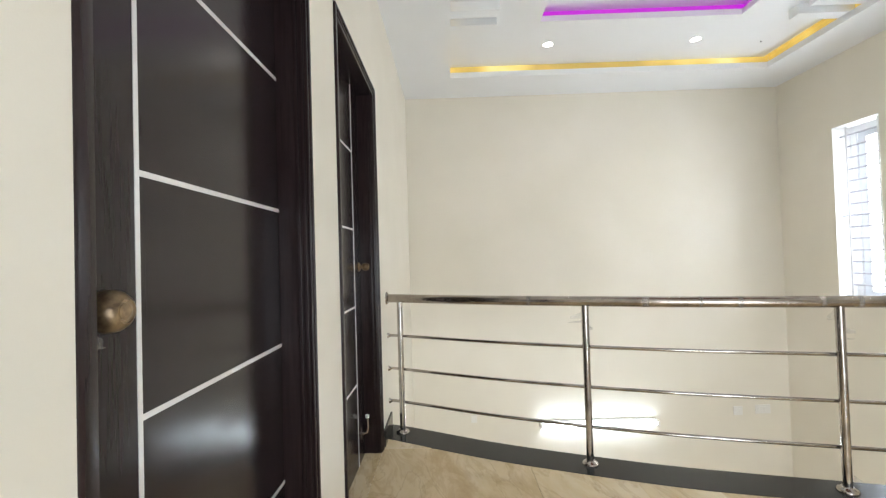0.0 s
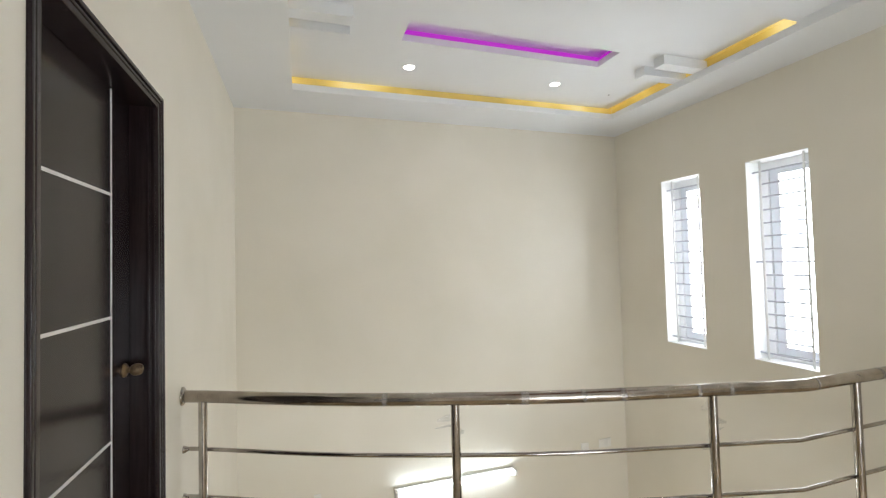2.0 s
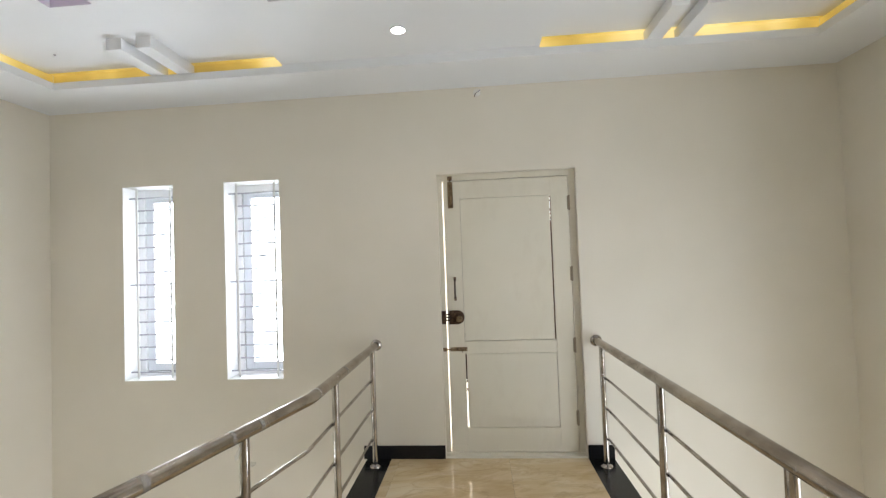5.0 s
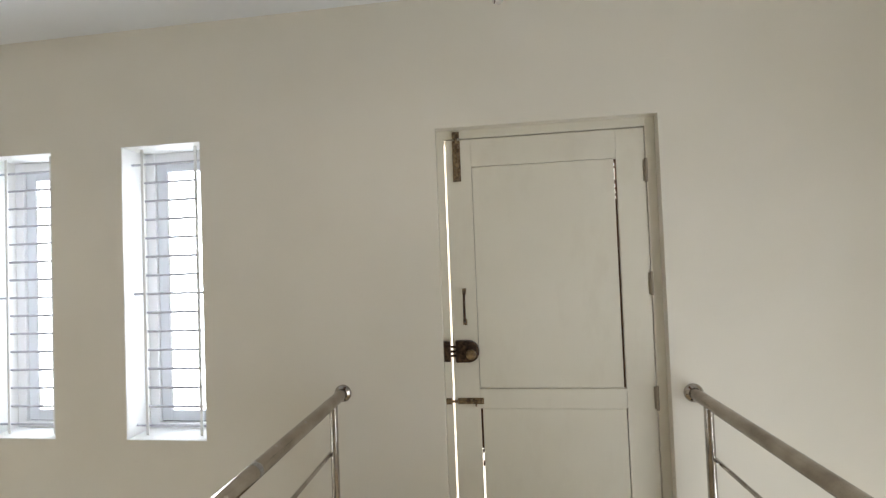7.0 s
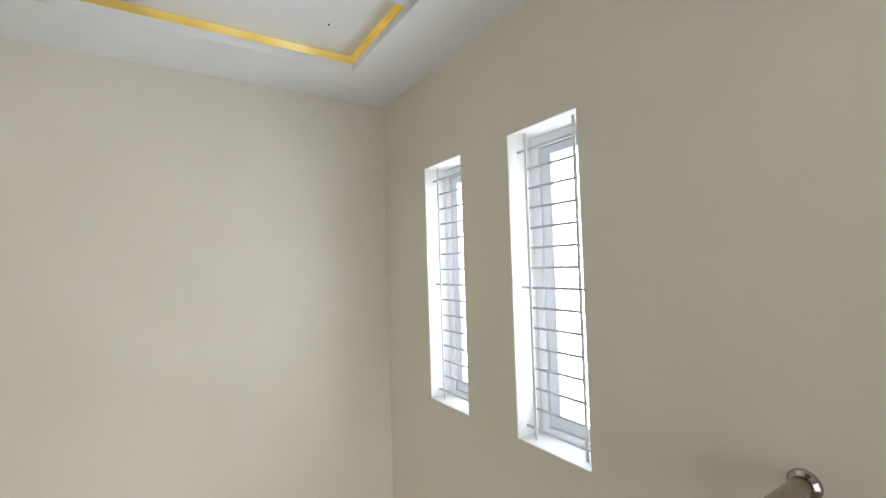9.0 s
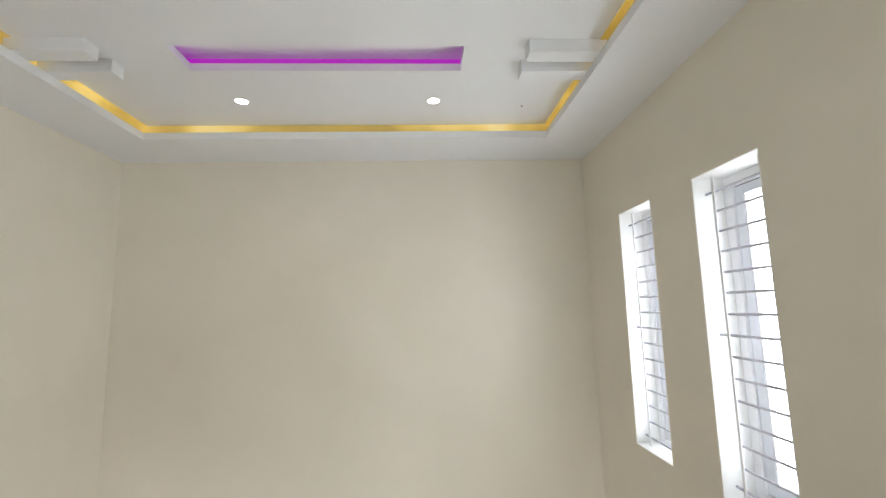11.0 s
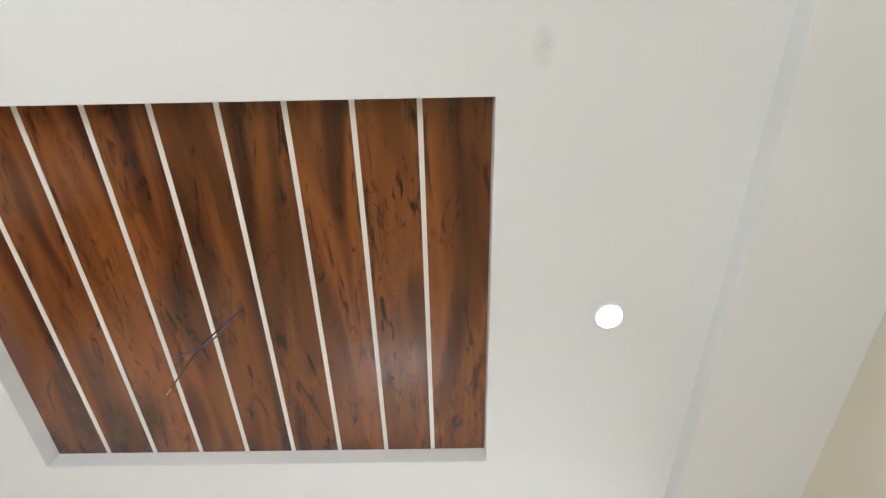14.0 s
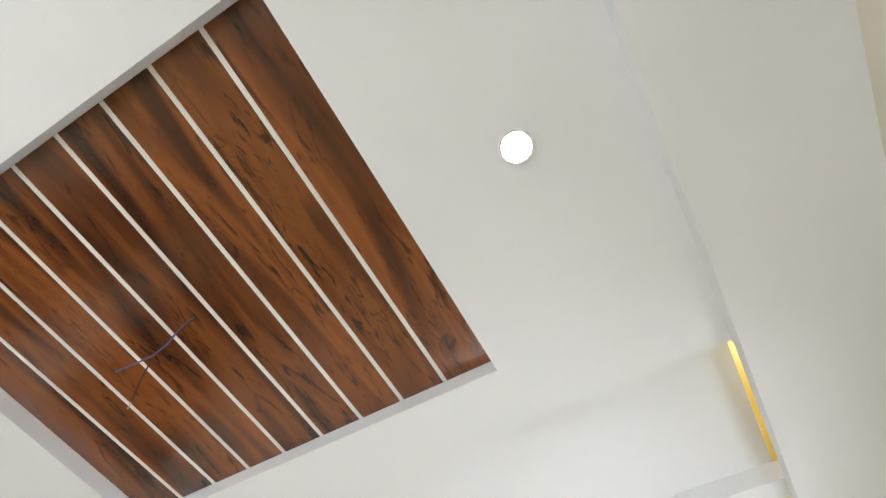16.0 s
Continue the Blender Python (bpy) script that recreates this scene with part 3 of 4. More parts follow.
# ---- white balcony door in the east wall ----
def white_door():
    y0, y1, top = DOOR_E
    d = thing("door_3", (EAST, (y0 + y1) / 2, 0), "cream enamelled panel door with brass bolts, closed", "door", kind="structure")
    xf = EAST + 0.05
    for a, b in ((y0, y0 + 0.044), (y1 - 0.034, y1)):
        part("jamb", boxed(xf - 0.004, xf + 0.10, a, b, 0, top, 0.002), CREAM, d)
    part("head", boxed(xf - 0.004, xf + 0.10, y0 + 0.044, y1 - 0.034, top - 0.044, top, 0.002), CREAM, d)
    part("threshold", boxed(xf - 0.02, EAST + 0.2, y0, y1, 0.0, 0.022, 0.002), CREAM, d)
    la, lb, lz0, lz1 = y0 + 0.047, y1 - 0.043, 0.026, top - 0.049
    leaf = thing("leaf", (xf, la, lz0), "", "")
    for k in ("label", "category"):
        if k in leaf:
            del leaf[k]
    leaf.parent = d
    leaf.matrix_parent_inverse = d.matrix_basis.inverted()
    w0, w1 = xf, xf + 0.035
    pa, pb = 0.520, 1.192
    zs = (0.20, 0.748, 0.842, 1.916)
    part("stile", boxed(w0, w1, la, pa - 0.006, lz0, lz1, 0.002), CREAM, leaf)
    part("stile", boxed(w0, w1, pb, lb, lz0, lz1, 0.002), CREAM, leaf)
    part("rail", boxed(w0, w1, pa - 0.006, pb, lz0, zs[0], 0.002), CREAM, leaf)
    part("rail", boxed(w0, w1, pa - 0.006, pb, zs[1], zs[2], 0.002), CREAM, leaf)
    part("rail", boxed(w0, w1, pa - 0.006, pb, zs[3], lz1, 0.002), CREAM, leaf)
    part("panel", boxed(w0 + 0.004, w1 - 0.005, pa - 0.003, pb - 0.010, zs[0] + 0.003, zs[1] - 0.002, 0.002), CREAM, leaf)
    part("panel", boxed(w0 + 0.004, w1 - 0.005, pa + 0.004, pb - 0.002, zs[2] + 0.003, zs[3] - 0.002, 0.002), CREAM, leaf)
    for a, b, c, h in ((pa + 0.006, pb, zs[2], zs[3]), (pa - 0.006, pb, 0.555, zs[1]), (pa - 0.006, pb - 0.02, zs[0], 0.555)):
        part("backing", boxed(w1 - 0.004, w1 - 0.001, a, b, c, h), RUST, leaf)
    part("lining", boxed(w0 + 0.012, w0 + 0.016, pa - 0.0058, pa + 0.006, zs[2] + 0.002, 1.725), RUST, leaf, "rusty brown gap edge")
    part("lining", boxed(w0 + 0.003, w1 - 0.005, pa - 0.0058, pa - 0.0048, 1.727, zs[3] - 0.004), RUST, leaf, "rusty brown gap edge")
    part("lining", boxed(w0 + 0.010, w0 + 0.014, pb - 0.0098, pb - 0.0003, 0.557, zs[1] - 0.004), RUST, leaf, "rusty brown gap edge")
    chips = bmesh.new()
    for z, h in ((1.74, 0.012), (1.772, 0.007), (1.80, 0.016), (1.872, 0.009), (1.90, 0.012)):
        box(chips, w0 + 0.010, w1 - 0.006, pa - 0.004, pa + 0.003, z, z + h)
    for z, h in ((0.47, 0.020), (0.535, 0.012)):
        box(chips, w0 + 0.010, w1 - 0.006, pb - 0.009, pb - 0.002, z, z + h)
    part("putty_chip", chips, RUST, leaf, "crumbs of brown putty left in the gap")
    # top bead in black: the gap's shadow is put into its colour
    part("stop_bead", boxed(w1 + 0.001, w1 + 0.02, la, lb, lz1 - 0.012, top - 0.046, 0.001), BLACK, d, "stop bead coloured black for the shade above the leaf")
    part("stop_bead", boxed(w1 + 0.001, w1 + 0.02, y0 + 0.046, la + 0.012, 0.03, lz1 - 0.013, 0.001), CREAM, d)
    # handle
    h = part("handle", tube([(w0, 1.250, 1.165), (w0 - 0.028, 1.250, 1.175), (w0 - 0.036, 1.250, 1.21), (w0 - 0.036, 1.250, 1.27), (w0 - 0.028, 1.250, 1.303), (w0, 1.250, 1.312)], 0.006), BROWN_METAL, leaf, "dark brass pull handle", True)
    bm = boxed(w0 - 0.004, w0, 1.240, 1.260, 1.150, 1.180, 0.001)
    box(bm, w0 - 0.004, w0, 1.240, 1.260, 1.297, 1.327, 0.001)
    part("handle_plate", bm, BRASS, h)
    # night latch
    bm = boxed(w0 - 0.03, w0, 1.235, 1.300, 0.975, 1.078, 0.004)
    lathe([(0.051, 0), (0.051, 0.028), (0.048, 0.030)], Matrix.Translation((w0, 1.238, 1.0265)) @ Matrix.Rotation(radians(-90), 4, "Y"), 28, bm)
    lock = part("latch_body", bm, BROWN_METAL, leaf, "brown night latch", True)
    part("latch_knob", lathe([(0.021, 0.03), (0.024, 0.036), (0.024, 0.046), (0.018, 0.050)], Matrix.Translation((w0, 1.226, 1.015)) @ Matrix.Rotation(radians(-90), 4, "Y")), BRASS, lock, "worn brass turn knob", True)
    part("keep", boxed(w0 - 0.028, w0 - 0.004, 1.325, 1.357, 0.978, 1.075, 0.003), BROWN_METAL, d, "brown latch keep")
    bm = bmesh.new()
    for z in (1.005, 1.026, 1.048):
        box(bm, w0 - 0.018, w0 - 0.010, 1.298, 1.327, z - 0.005, z + 0.005)
    part("latch_bar", bm, BROWN_METAL, lock)
    # sliding bolts
    b1 = part("bolt_plate", boxed(w0 - 0.003, w0, 1.175, 1.300, 0.770, 0.800, 0.001), BRASS, leaf, "old brass sliding bolt")
    part("bolt_rod", tube([(w0 - 0.010, 1.190, 0.785), (w0 - 0.010, 1.350, 0.785)], 0.006), BRASS, b1, smooth=True)
    bm = bmesh.new()
    for y in (1.19, 1.235, 1.285):
        box(bm, w0 - 0.018, w0 - 0.002, y - 0.006, y + 0.006, 0.775, 0.796, 0.001)
    box(bm, w0 - 0.020, w0 - 0.008, 1.208, 1.216, 0.763, 0.788, 0.002)
    part("bolt_guide", bm, BRASS, b1)
    part("bolt_socket", boxed(w0 - 0.018, w0 - 0.003, 1.328, 1.355, 0.773, 0.800, 0.002), BRASS, d)
    b2 = part("bolt_plate", boxed(w0 - 0.003, w0, 1.243, 1.282, 1.848, top - 0.052, 0.001), BRASS, leaf, "old brass top bolt")
    part("bolt_rod", tube([(w0 - 0.010, 1.2625, 1.87), (w0 - 0.010, 1.2625, 2.085)], 0.0065), BRASS, b2, smooth=True)
    bm = bmesh.new()
    for z in (1.862, 1.925, 2.02):
        box(bm, w0 - 0.018, w0 - 0.002, 1.250, 1.275, z - 0.010, z + 0.010, 0.001)
    box(bm, w0 - 0.022, w0 - 0.008, 1.246, 1.255, 1.885, 1.905, 0.002)
    part("bolt_guide", bm, BRASS, b2)
    part("bolt_socket", boxed(w0 - 0.018, w0 - 0.004, 1.245, 1.280, top - 0.042, top - 0.012, 0.002), BRASS, d)
    for z in (0.27, 0.80, 1.325, 1.85):
        bm = tube([(w0 - 0.006, la - 0.0015, z - 0.055), (w0 - 0.006, la - 0.0015, z + 0.055)], 0.007, 10)
        box(bm, w0 - 0.003, w0 - 0.0005, la + 0.001, la + 0.012, z - 0.05, z + 0.05)
        part("hinge", bm, HINGE, leaf, "paint-smeared brass butt hinge", True)
    return d


white_door()


# ---- slit windows ----
def slit_window(name, y0, y1):
    z0, z1 = WIN_Z
    w = thing(name, (EAST, (y0 + y1) / 2, z0), "narrow white sliding window behind a painted bar grille", "window", kind="structure")
    e = 0.003
    bm = boxed(EAST + 0.002, EAST + T, y0, y0 + e, z0 + e, z1 - e)
    box(bm, EAST + 0.002, EAST + T, y1 - e, y1, z0 + e, z1 - e)
    box(bm, EAST + 0.002, EAST + T, y0, y1, z1 - e, z1)
    part("reveal", bm, REVEAL, w, "white painted reveal")
    part("sill", boxed(EAST + 0.002, EAST + T, y0 + 0.0005, y1 - 0.0005, z0, z0 + e), REVEAL, w, "white painted sill")
    xf = EAST + 0.160
    fs, fb, ft, g, sw = 0.058, 0.034, 0.058, 0.005, 0.058
    fr = bmesh.new()
    for a, b, c, d in ((y0 + e, y0 + fs, z0 + e, z1 - e), (y1 - fs, y1 - e, z0 + e, z1 - e), (y0 + fs, y1 - fs, z0 + e, z0 + fb), (y0 + fs, y1 - fs, z1 - ft, z1 - e)):
        box(fr, xf, xf + 0.06, a, b, c, d, 0.003)
    part("window_frame", fr, FRAME_LIT, w, "white frame lightened for bounced daylight")
    a0, a1, c0, c1 = y0 + fs, y1 - fs, z0 + fb, z1 - ft
    ga = bmesh.new()
    for a, b, c, d in ((a0, a0 + g, c0, c1), (a1 - g, a1, c0, c1), (a0 + g, a1 - g, c0, c0 + g), (a0 + g, a1 - g, c1 - g, c1)):
        box(ga, xf + 0.020, xf + 0.050, a, b, c, d)
    part("groove", ga, GROOVE_DARK, w, "dark groove between frame and sash")
    a0, a1, c0, c1 = a0 + g, a1 - g, c0 + g, c1 - g
    sa = bmesh.new()
    for a, b, c, d in ((a0, a0 + 0.02, c0, c1), (a1 - sw, a1, c0, c1), (a0 + 0.02, a1 - sw, c0, c0 + sw), (a0 + 0.02, a1 - sw, c1 - 0.045, c1)):
        box(sa, xf + 0.012, xf + 0.042, a, b, c, d, 0.002)
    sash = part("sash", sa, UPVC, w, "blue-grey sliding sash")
    part("bead", boxed(xf + 0.014, xf + 0.024, a1 - sw - 0.008, a1 - sw - 0.001, c0 + sw, c1 - 0.045, 0.001), REVEAL, sash)
    pane = part("pane", boxed(xf + 0.025, xf + 0.030, a0 + 0.01, a1 - sw + 0.02, c0 + sw - 0.02, c1 - 0.025), GLASS, w)
    pane.visible_shadow = False
    # grille: two uprights, fifteen cross bars, three of which reach the reveals
    xg = EAST + 0.064
    ya, yb = y0 + 0.070, y1 - 0.070
    # uprights take the whiter reveal paint, for the window glow around them
    for y in (ya, yb):
        part("upright_bar", boxed(xg - 0.006, xg - 0.001, y - 0.008, y + 0.008, z0 + e, z1 - e, 0.001), REVEAL, w)
    n = 15
    for i in range(n):
        z = z0 + 0.053 + (z1 - z0 - 0.137) * i / (n - 1)
        a, b = (y0 + e, y1 - e) if i in (0, 7, n - 1) else (ya - 0.004, yb + 0.004)
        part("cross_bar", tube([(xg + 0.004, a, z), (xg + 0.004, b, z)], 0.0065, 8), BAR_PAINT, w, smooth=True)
    return w


# frames for the added south openings, which stay out of view
def fill_window(name, x0, x1, z0, z1):
    w = thing(name, (x0, SOUTH, z0), "added white framed window, unseen, for fill light from the south", "window", kind="structure")
    for x in (x0 + 0.025, (x0 + x1) / 2, x1 - 0.025):
        part("mullion", boxed(x - 0.025, x + 0.025, SOUTH - 0.16, SOUTH - 0.10, z0 + 0.05, z1 - 0.05, 0.003), UPVC, w)
    for z in (z0 + 0.025, (z0 + z1) / 2, z1 - 0.025):
        part("transom", boxed(x0, x1, SOUTH - 0.17, SOUTH - 0.09, z - 0.025, z + 0.025, 0.003), UPVC, w)


fill_window("unseen_window_3", *FILL_S)
fill_window("unseen_window_4", *FILL_LOW)
slit_window("window_1", *WINDOWS[0])
slit_window("window_2", *WINDOWS[1])


# ---- steel railings ----
POST_R, RAIL_R, MID_R = 0.0185, 0.0265, 0.0088
MID_ZS = (0.182, 0.388, 0.598)


def flange(r, m):
    return lathe([(r, 0), (r, 0.004), (r * 0.86, 0.011), (r * 0.62, 0.016), (r * 0.55, 0.020)], m, 20)


def railing(name, line, bars, posts, label, ends, bar_ends):
    """line and bars: plan points of the handrail and of the cross rails behind the posts; ends: wall fixings of each."""
    t = thing(name, (*posts[0], 0), label, "railing")
    part("handrail", tube([(x, y, RAIL_Z) for x, y in line], RAIL_R, 20), WRAPPED, t, smooth=True)
    for z in MID_ZS:
        part("cross_rail", tube([(x, y, z) for x, y in bars], MID_R, 10), STEEL, t, smooth=True)
    for x, y in posts:
        p = part("post", tube([(x, y, 0.0), (x, y, RAIL_Z - 0.012)], POST_R, 18), STEEL, t, smooth=True)
        part("base_flange", flange(0.042, Matrix.Translation((x, y, 0.0))), STEEL, p, smooth=True)
    for m in ends:
        part("wall_flange", flange(0.042, Matrix.Translation((0, 0, RAIL_Z)) @ m), STEEL, t, smooth=True)
    for m in bar_ends:
        for z in MID_ZS:
            part("wall_flange", flange(0.017, Matrix.Translation((0, 0, z)) @ m), STEEL, t, smooth=True)
    return t


OUT = POST_R + MID_R - 0.003
LAST = 3.28
_line = [(WEST + 0.002, LINE[0][1])] + LINE[1:-1] + [(EAST - 0.002, LINE[-1][1])]
_bars = [(WEST + 0.002, offset(WEST + 0.03, OUT))] + [(x, offset(x, OUT)) for x, _ in LINE[1:-1]] + [(LAST + 0.016, rail_y(LAST) + OUT)]
_posts = [(x, rail_y(x)) for x in (-0.33, 0.69, 1.73, 2.46, LAST)]
north_rail = railing("railing", _line, _bars, _posts, "polished steel railing curving along the black kerb", [
    Matrix.Translation((WEST, LINE[0][1], 0)) @ ALONG_X,
    Matrix.Translation((EAST, LINE[-1][1], 0)) @ Matrix.Rotation(radians(-90), 4, "Y")],
    [Matrix.Translation((WEST, _bars[0][1], 0)) @ ALONG_X])


def south_y(x):
    return S_Y - 0.045 * (EAST - x) / (EAST - S_END)


railing("railing", [(S_END, south_y(S_END)), (EAST - 0.002, S_Y)], [(0.985, south_y(0.985) - OUT), (LAST + 0.016, south_y(LAST) - OUT)],
        [(x, south_y(x)) for x in (1.0, 1.49, 2.35, LAST)], "straight polished steel railing beside the balcony door",
        [Matrix.Translation((EAST, S_Y, 0)) @ Matrix.Rotation(radians(-90), 4, "Y")], [])


# scraps of packing film still taped round the posts
def film_scrap(x, y, z, w, h, turn, owner):
    bm = bmesh.new()
    n = 6
    grid = {}
    for i in range(n + 1):
        for j in range(n + 1):
            u, v = i / n, j / n
            k = 0.006 * noise.noise((7 * u + x * 9, 6 * v, z * 5))
            grid[i, j] = bm.verts.new((POST_R + 0.003 + u * w, k, (v - 0.5) * h * (1 - 0.7 * u) - 0.3 * u * h))
    for i in range(n):
        for j in range(n):
            bm.faces.new((grid[i, j], grid[i + 1, j], grid[i + 1, j + 1], grid[i, j + 1]))
    bmesh.ops.transform(bm, matrix=Matrix.Translation((x, y, z)) @ Matrix.Rotation(radians(turn), 4, "Z"), verts=bm.verts)
    return part("film_scrap", bm, FILM, owner, "torn clear packing film", True)


_p3 = _posts[2]
for z, w, h, a in ((0.78, 0.030, 0.05, 170), (0.71, 0.035, 0.03, -15), (0.60, 0.03, 0.02, 165), (0.67, 0.05, 0.008, 10), (0.06, 0.03, 0.03, -40)):
    film_scrap(*_p3, z, w, h, a, north_rail)
for z, w, h, a in ((0.765, 0.055, 0.035, 172), (0.735, 0.07, 0.012, 185), (0.70, 0.025, 0.03, 20)):
    film_scrap(*_posts[1], z, w, h, a, north_rail)
for z, w, h, a in ((0.992, 0.030, 0.035, 80), (0.985, 0.022, 0.03, 100), (1.066, 0.018, 0.02, -82)):
    film_scrap(WEST - 0.082, DOORS_W[0][0] + 0.080, z, w, h, a, door_1)


# turns of clear tape round the handrail
for x, w in ((0.42, 0.020), (0.96, 0.030), (1.19, 0.014), (1.35, 0.022), (1.665, 0.016), (1.80, 0.018), (2.19, 0.012), (2.62, 0.020)):
    part("tape_band", tube([(q, rail_y(q), RAIL_Z) for q in (x - w / 2, x, x + w / 2)], RAIL_R + 0.0008, 20), FILM, north_rail, "clear tape round the handrail", True)


# ---- lamps ----
def downlight(x, y, z):
    d = thing("downlight", (x, y, z), "small round white recessed ceiling downlight, lit", "downlight", "ceiling downlights")
    part("ring", lathe([(0.040, 0.0), (0.047, -0.002), (0.0485, -0.005), (0.046, -0.007), (0.0395, -0.006), (0.0385, -0.001)], Matrix.Translation((x, y, z)), 32), WHITE, d, smooth=True)
    part("lens", lathe([(0.0385, -0.002), (0.0385, -0.004), (0.03, -0.0055)], Matrix.Translation((x, y, z)), 32), SPOT_GLOW, d, "glowing frosted lens")
    lamp = bpy.data.lights.new("downlight_beam", "SPOT")
    lamp.shadow_soft_size, lamp.energy, lamp.color = 0.03, SPOT * 4, (1.0, 0.93, 0.84)
    lamp.spot_size, lamp.spot_blend = radians(125), 0.7
    ob = new("downlight_beam", lamp)
    ob.matrix_world = look((x, y, z - 0.010), (x, y, z - 1))


for _s in ((0.879, 3.645, TOP), (2.12, 3.645, TOP), (2.648, 1.485, MID)):
    downlight(*_s)


def cove_light(y_in, y_out):
    """A warm LED strip along three sides of a cove, with glowing panels for the lit slot top."""
    lo, hi = sorted((y_in, y_out))
    x0, x1 = COVE_X[0] - SLOT, COVE_X[1] + SLOT
    out = y_out - SLOT if y_out < y_in else y_out + SLOT
    t = thing("cove_light", ((x0 + x1) / 2, out, LIP), "warm yellow LED strip hidden in the ceiling cove", "cove light", "ceiling coves")
    e = 0.004
    za, zb = LIP + 0.002, TOP - 0.002
    a, b = min(y_in, out), max(y_in, out)
    for x in (x0, x1):
        s = e if x == x0 else -e
        part("strip", boxed(min(x + s * 0.3, x + s), max(x + s * 0.3, x + s), a + e, b - e, za, zb), COVE_GLOW, t)
        # glowing panels stand in for the slot's ceiling where the strip lights it
        u = x + 1.5 * s
        v = x + (SLOT - 0.004 if s > 0 else 0.004 - SLOT)
        stops = sorted([a + 2 * e, b - 2 * e] + [q for p in BARS_Y for q in p if a < q < b])
        for c, d in zip(stops[::2], stops[1::2]):
            part("slot_top_glow", boxed(min(u, v), max(u, v), c + 0.001, d - 0.001, TOP - 0.004, TOP - 0.0005), COVE_GLOW, t)
    s = e if out < y_in else -e
    part("strip", boxed(x0 + 2 * e, x1 - 2 * e, min(out + s * 0.3, out + s), max(out + s * 0.3, out + s), za, zb), COVE_GLOW, t)


cove_light(MID_Y[1], COVE_Y[1])
cove_light(MID_Y[0], COVE_Y[0])


def recess_light():
    x0, x1, y0, y1 = MAG[0] - 0.07, MAG[1] + 0.07, MAG[2] - 0.07, MAG[3] + 0.07
    t = thing("recess_light", ((x0 + x1) / 2, (y0 + y1) / 2, TOP + 0.1), "magenta LED strip hidden in the long ceiling recess", "recess light")
    e, za, zb = 0.003, TOP + 0.047, TOP + 0.113
    for a, b, c, d in ((x0 + 0.001, x0 + e, y0 + e, y1 - e), (x1 - e, x1 - 0.001, y0 + e, y1 - e), (x0 + e, x1 - e, y0 + 0.001, y0 + e), (x0 + e, x1 - e, y1 - e, y1 - 0.001)):
        part("strip", boxed(a, b, c, d, za, zb), MAG_GLOW, t)


recess_light()

tube_lamp = thing("tube_light", (1.45, NORTH, -0.63), "lit white fluorescent tube light on the cream wall", "tube light", "tube lights")
part("batten", boxed(0.86, 2.05, NORTH - 0.035, NORTH, -0.665, -0.605, 0.004), PLASTIC, tube_lamp)
part("tube", tube([(0.885, NORTH - 0.075, -0.635), (2.025, NORTH - 0.075, -0.635)], 0.014, 14), TUBE_GLOW, tube_lamp, "glowing tube", True)
for _x in (0.872, 2.038):
    part("end_cap", boxed(_x - 0.014, _x + 0.014, NORTH - 0.095, NORTH - 0.034, -0.66, -0.61, 0.004), PLASTIC, tube_lamp)

# a second tube on the south wall, unseen, added as fill light
copy_thing(tube_lamp, Matrix.Translation((1.45, SOUTH, -0.20)) @ Matrix.Rotation(math.pi, 4, "Z"))


# ---- small things ----
def switch_plate(x, z, w, h, n):
    s = thing("switch_plate", (x, NORTH, z), "white plastic switch plate on the cream wall", "switch plate", "switch plates")
    part("plate", boxed(x - w / 2, x + w / 2, NORTH - 0.010, NORTH, z - h / 2, z + h / 2, 0.003), PLASTIC, s)
    for i in range(n):
        a = x - w / 2 + 0.014 + i * (w - 0.028) / n
        part("rocker", boxed(a + 0.003, a + (w - 0.028) / n - 0.003, NORTH - 0.014, NORTH - 0.009, z - h * 0.3, z + h * 0.3, 0.002), PLASTIC, s)


switch_plate(2.88, -0.555, 0.09, 0.09, 2)
switch_plate(3.13, -0.545, 0.15, 0.09, 4)
switch_plate(0.20, -0.575, 0.06, 0.075, 1)

point = thing("light_point", (EAST, 1.031, 2.70), "white ceiling-rose stub with loose wires above the door", "light point")
part("rose", lathe([(0.028, 0), (0.028, 0.010), (0.022, 0.018), (0.012, 0.020)], Matrix.Translation((EAST, 1.031, 2.700)) @ Matrix.Rotation(radians(-90), 4, "Y")), PLASTIC, point, smooth=True)
part("wire", tube([(EAST - 0.018, 1.031, 2.70), (EAST - 0.035, 1.036, 2.690), (EAST - 0.045, 1.045, 2.672), (EAST - 0.040, 1.050, 2.655)], 0.0022, 8), WIRE_BROWN, point, smooth=True)
part("wire", tube([(EAST - 0.018, 1.027, 2.70), (EAST - 0.030, 1.018, 2.698), (EAST - 0.042, 1.008, 2.703)], 0.0022, 8), WIRE_BLUE, point, smooth=True)

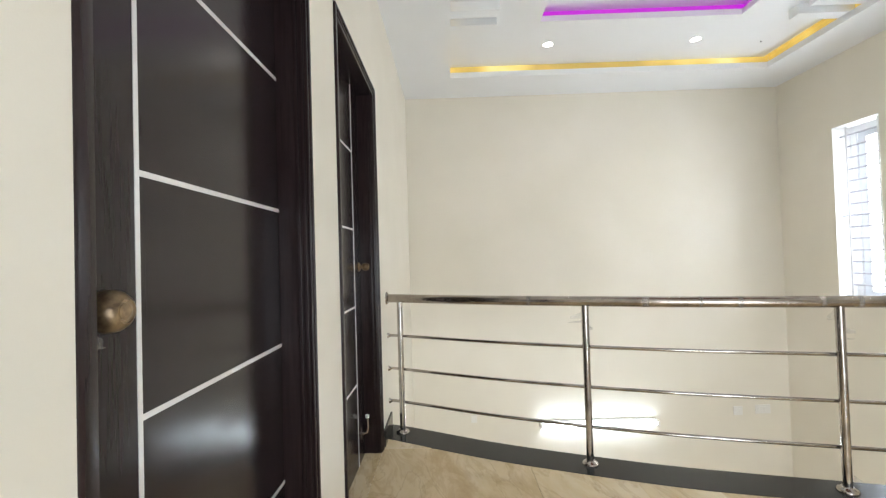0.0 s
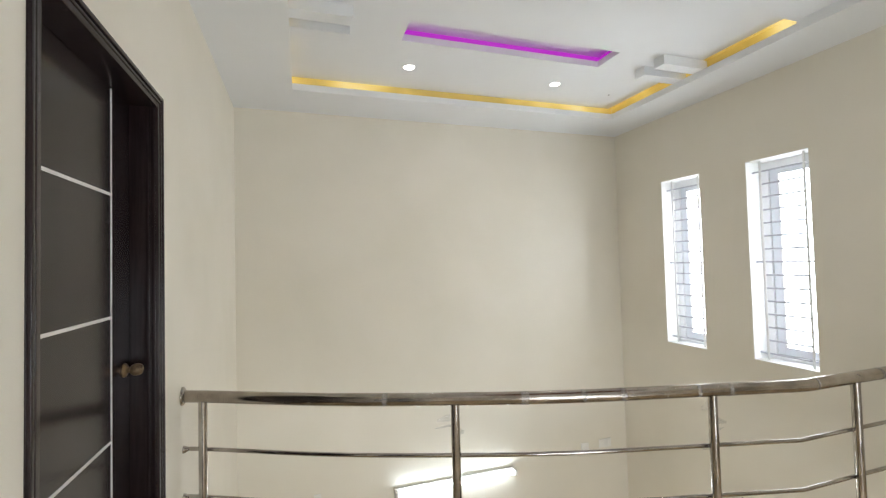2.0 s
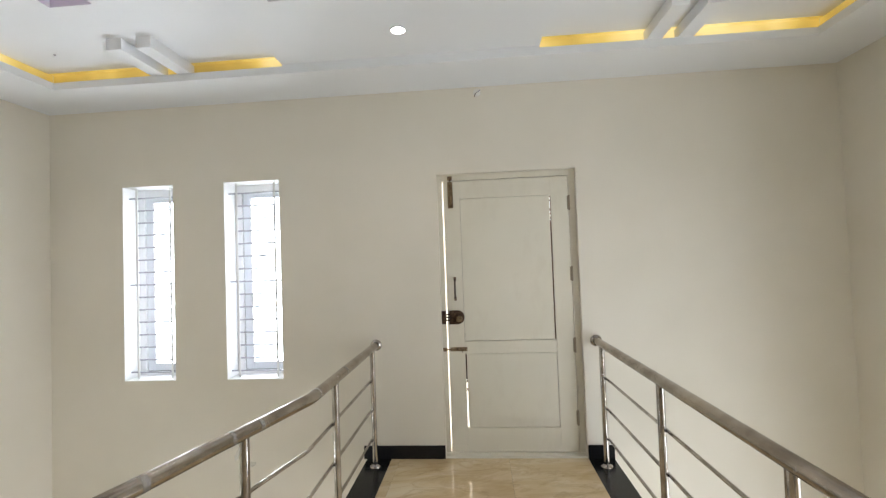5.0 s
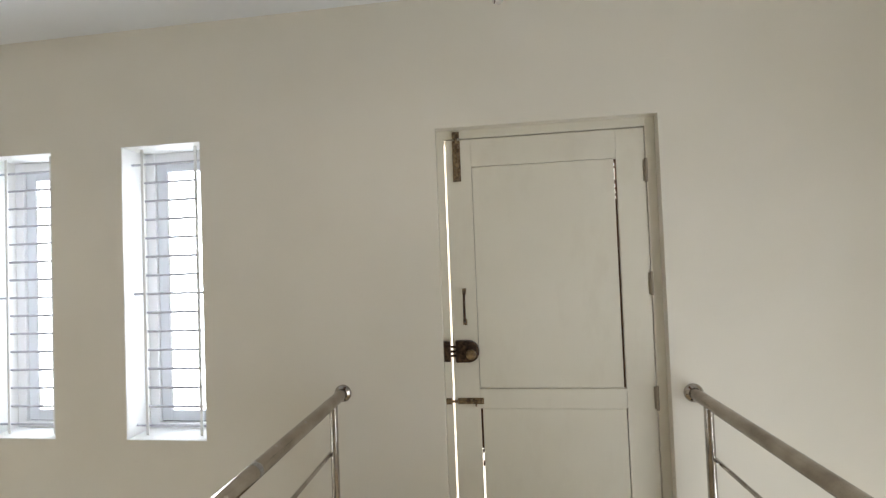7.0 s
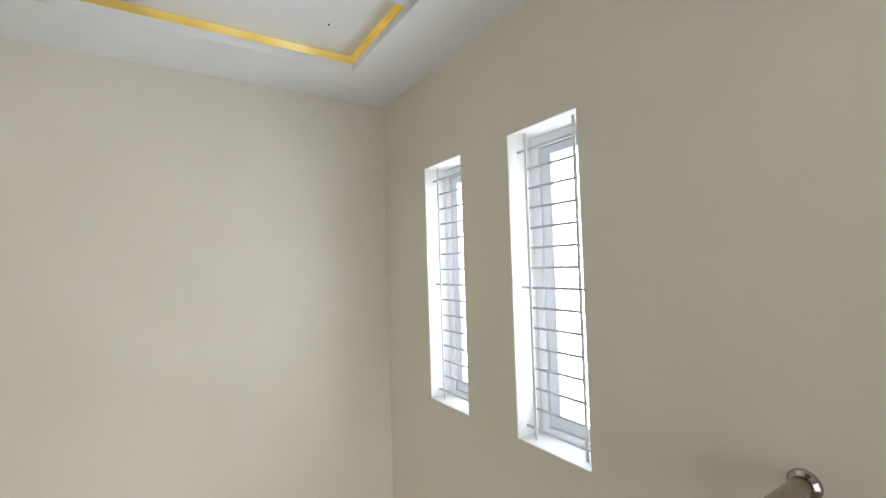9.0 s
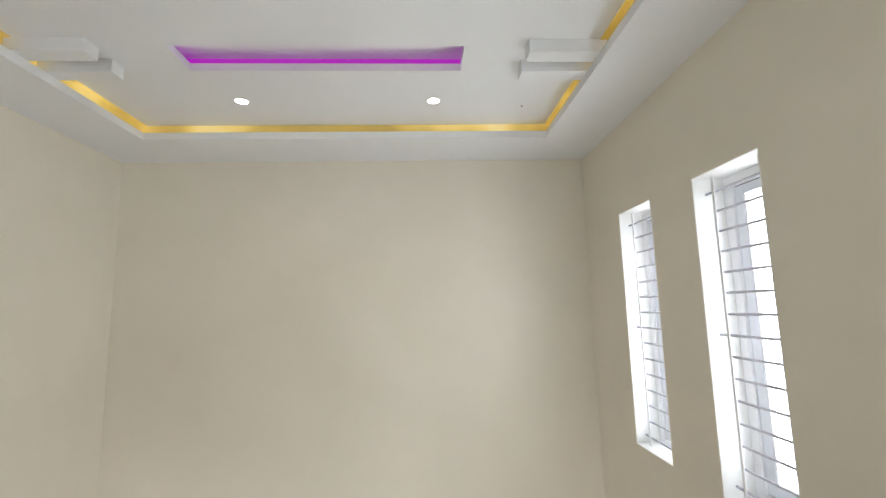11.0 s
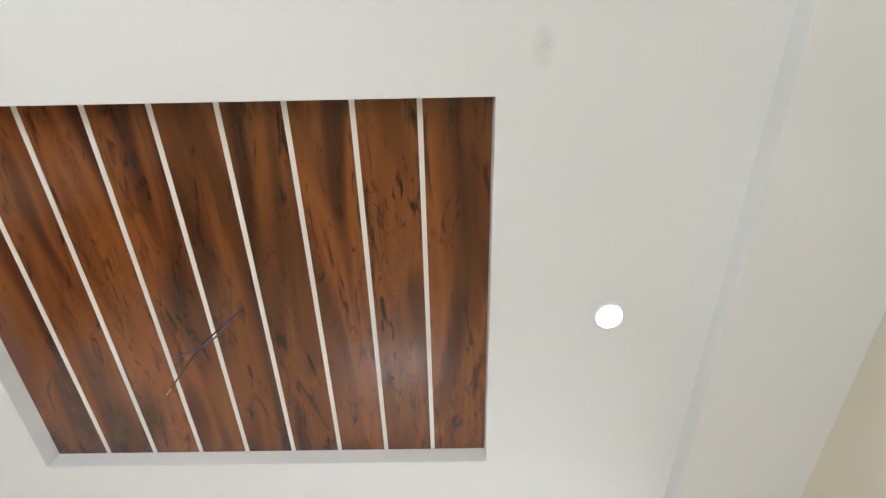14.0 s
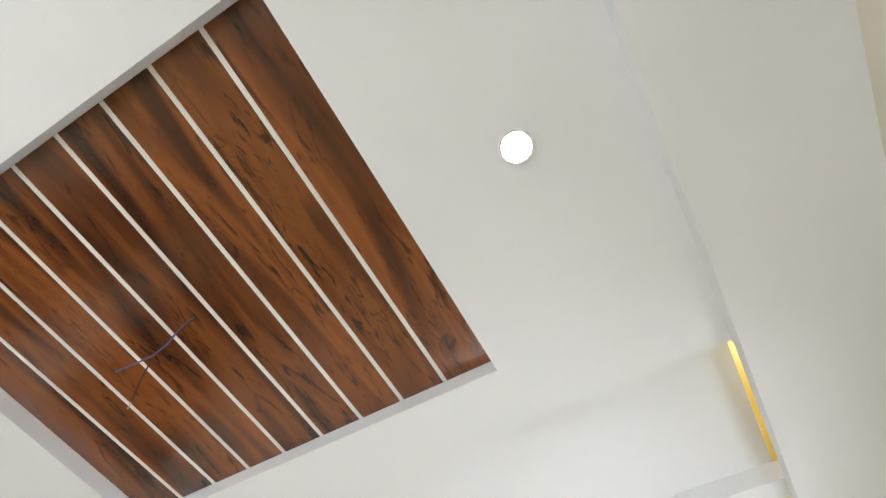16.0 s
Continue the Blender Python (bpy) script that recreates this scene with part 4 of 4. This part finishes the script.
wires = thing("fan_wires", (1.51, 1.48, TOP), "loose brown and blue fan wires hanging from the wooden ceiling", "wires")
part("hole", lathe([(0.006, -0.001), (0.006, 0.004)], Matrix.Translation((1.501, 1.479, TOP)), 16), BLACK, wires)
_a = [(1.500, 1.480, TOP), (1.496, 1.479, TOP - 0.04), (1.480, 1.480, TOP - 0.10), (1.460, 1.488, TOP - 0.17), (1.440, 1.515, TOP - 0.235), (1.424, 1.543, TOP - 0.285)]
_b = [(1.502, 1.478, TOP), (1.499, 1.476, TOP - 0.03), (1.493, 1.477, TOP - 0.08), (1.486, 1.485, TOP - 0.13), (1.478, 1.482, TOP - 0.18), (1.465, 1.467, TOP - 0.23), (1.449, 1.450, TOP - 0.275)]
w1 = part("brown_wire", tube(_a, 0.0022, 8), WIRE_BROWN, wires, smooth=True)
part("bare_end", tube([_a[-1], (1.420, 1.549, TOP - 0.303)], 0.0016, 8), COPPER, w1, smooth=True)
part("blue_wire", tube(_b, 0.0022, 8), WIRE_BLUE, wires, smooth=True)

peg = thing("wall_nail", (EAST, 3.18, -0.53), "small dark nail in the cream wall", "nail")
part("nail", lathe([(0.006, 0.0), (0.007, 0.003), (0.003, 0.007)], Matrix.Translation((EAST, 3.18, -0.53)) @ Matrix.Rotation(radians(-90), 4, "Y"), 12), BLACK, peg)
hook = thing("ceiling_nail", (2.727, 3.731, TOP), "tiny dark nail in the white ceiling", "nail")
part("nail", lathe([(0.006, 0.0), (0.007, -0.003), (0.003, -0.006)], Matrix.Translation((2.727, 3.731, TOP)), 12), BLACK, hook)


# ---- floor tiles ----
def tiles():
    """Marble tiles on the landing, cut along the kerbs."""
    f = tagged(part("floor", prism(_tiled, -0.024, -0.016), GROUT), "beige polished marble tiles on the landing", "floor", kind="structure")
    size, joint = 0.80, 0.0007
    cuts = [WEST + size * i for i in range(8)] + [S_END - 0.1]
    xs = sorted(c for c in set(cuts) if c < EAST) + [EAST]
    for x0, x1 in zip(xs, xs[1:]):
        y = SOUTH
        while y < 3.0:
            lo, hi = y, y + size
            y += size
            if x0 >= S_END - 0.11:
                lo = max(lo, S_Y + KERB)
            a, b = x0 + joint, x1 - joint
            sx = [a] + [v for v in _bx if a + 0.01 < v < b - 0.01] + [b]
            top = [(v, min(hi - joint, offset(v, -inner_kerb(v)) - 0.0005)) for v in sx]
            if max(t[1] for t in top) < lo + 0.02:
                continue
            keep = [(v, max(t, lo + joint + 0.001)) for v, t in top]
            bm = prism([(a, lo + joint), (b, lo + joint)] + keep[::-1], -0.016, -0.002)
            part("tile", bm, MARBLE, f)
    return f


tiles()
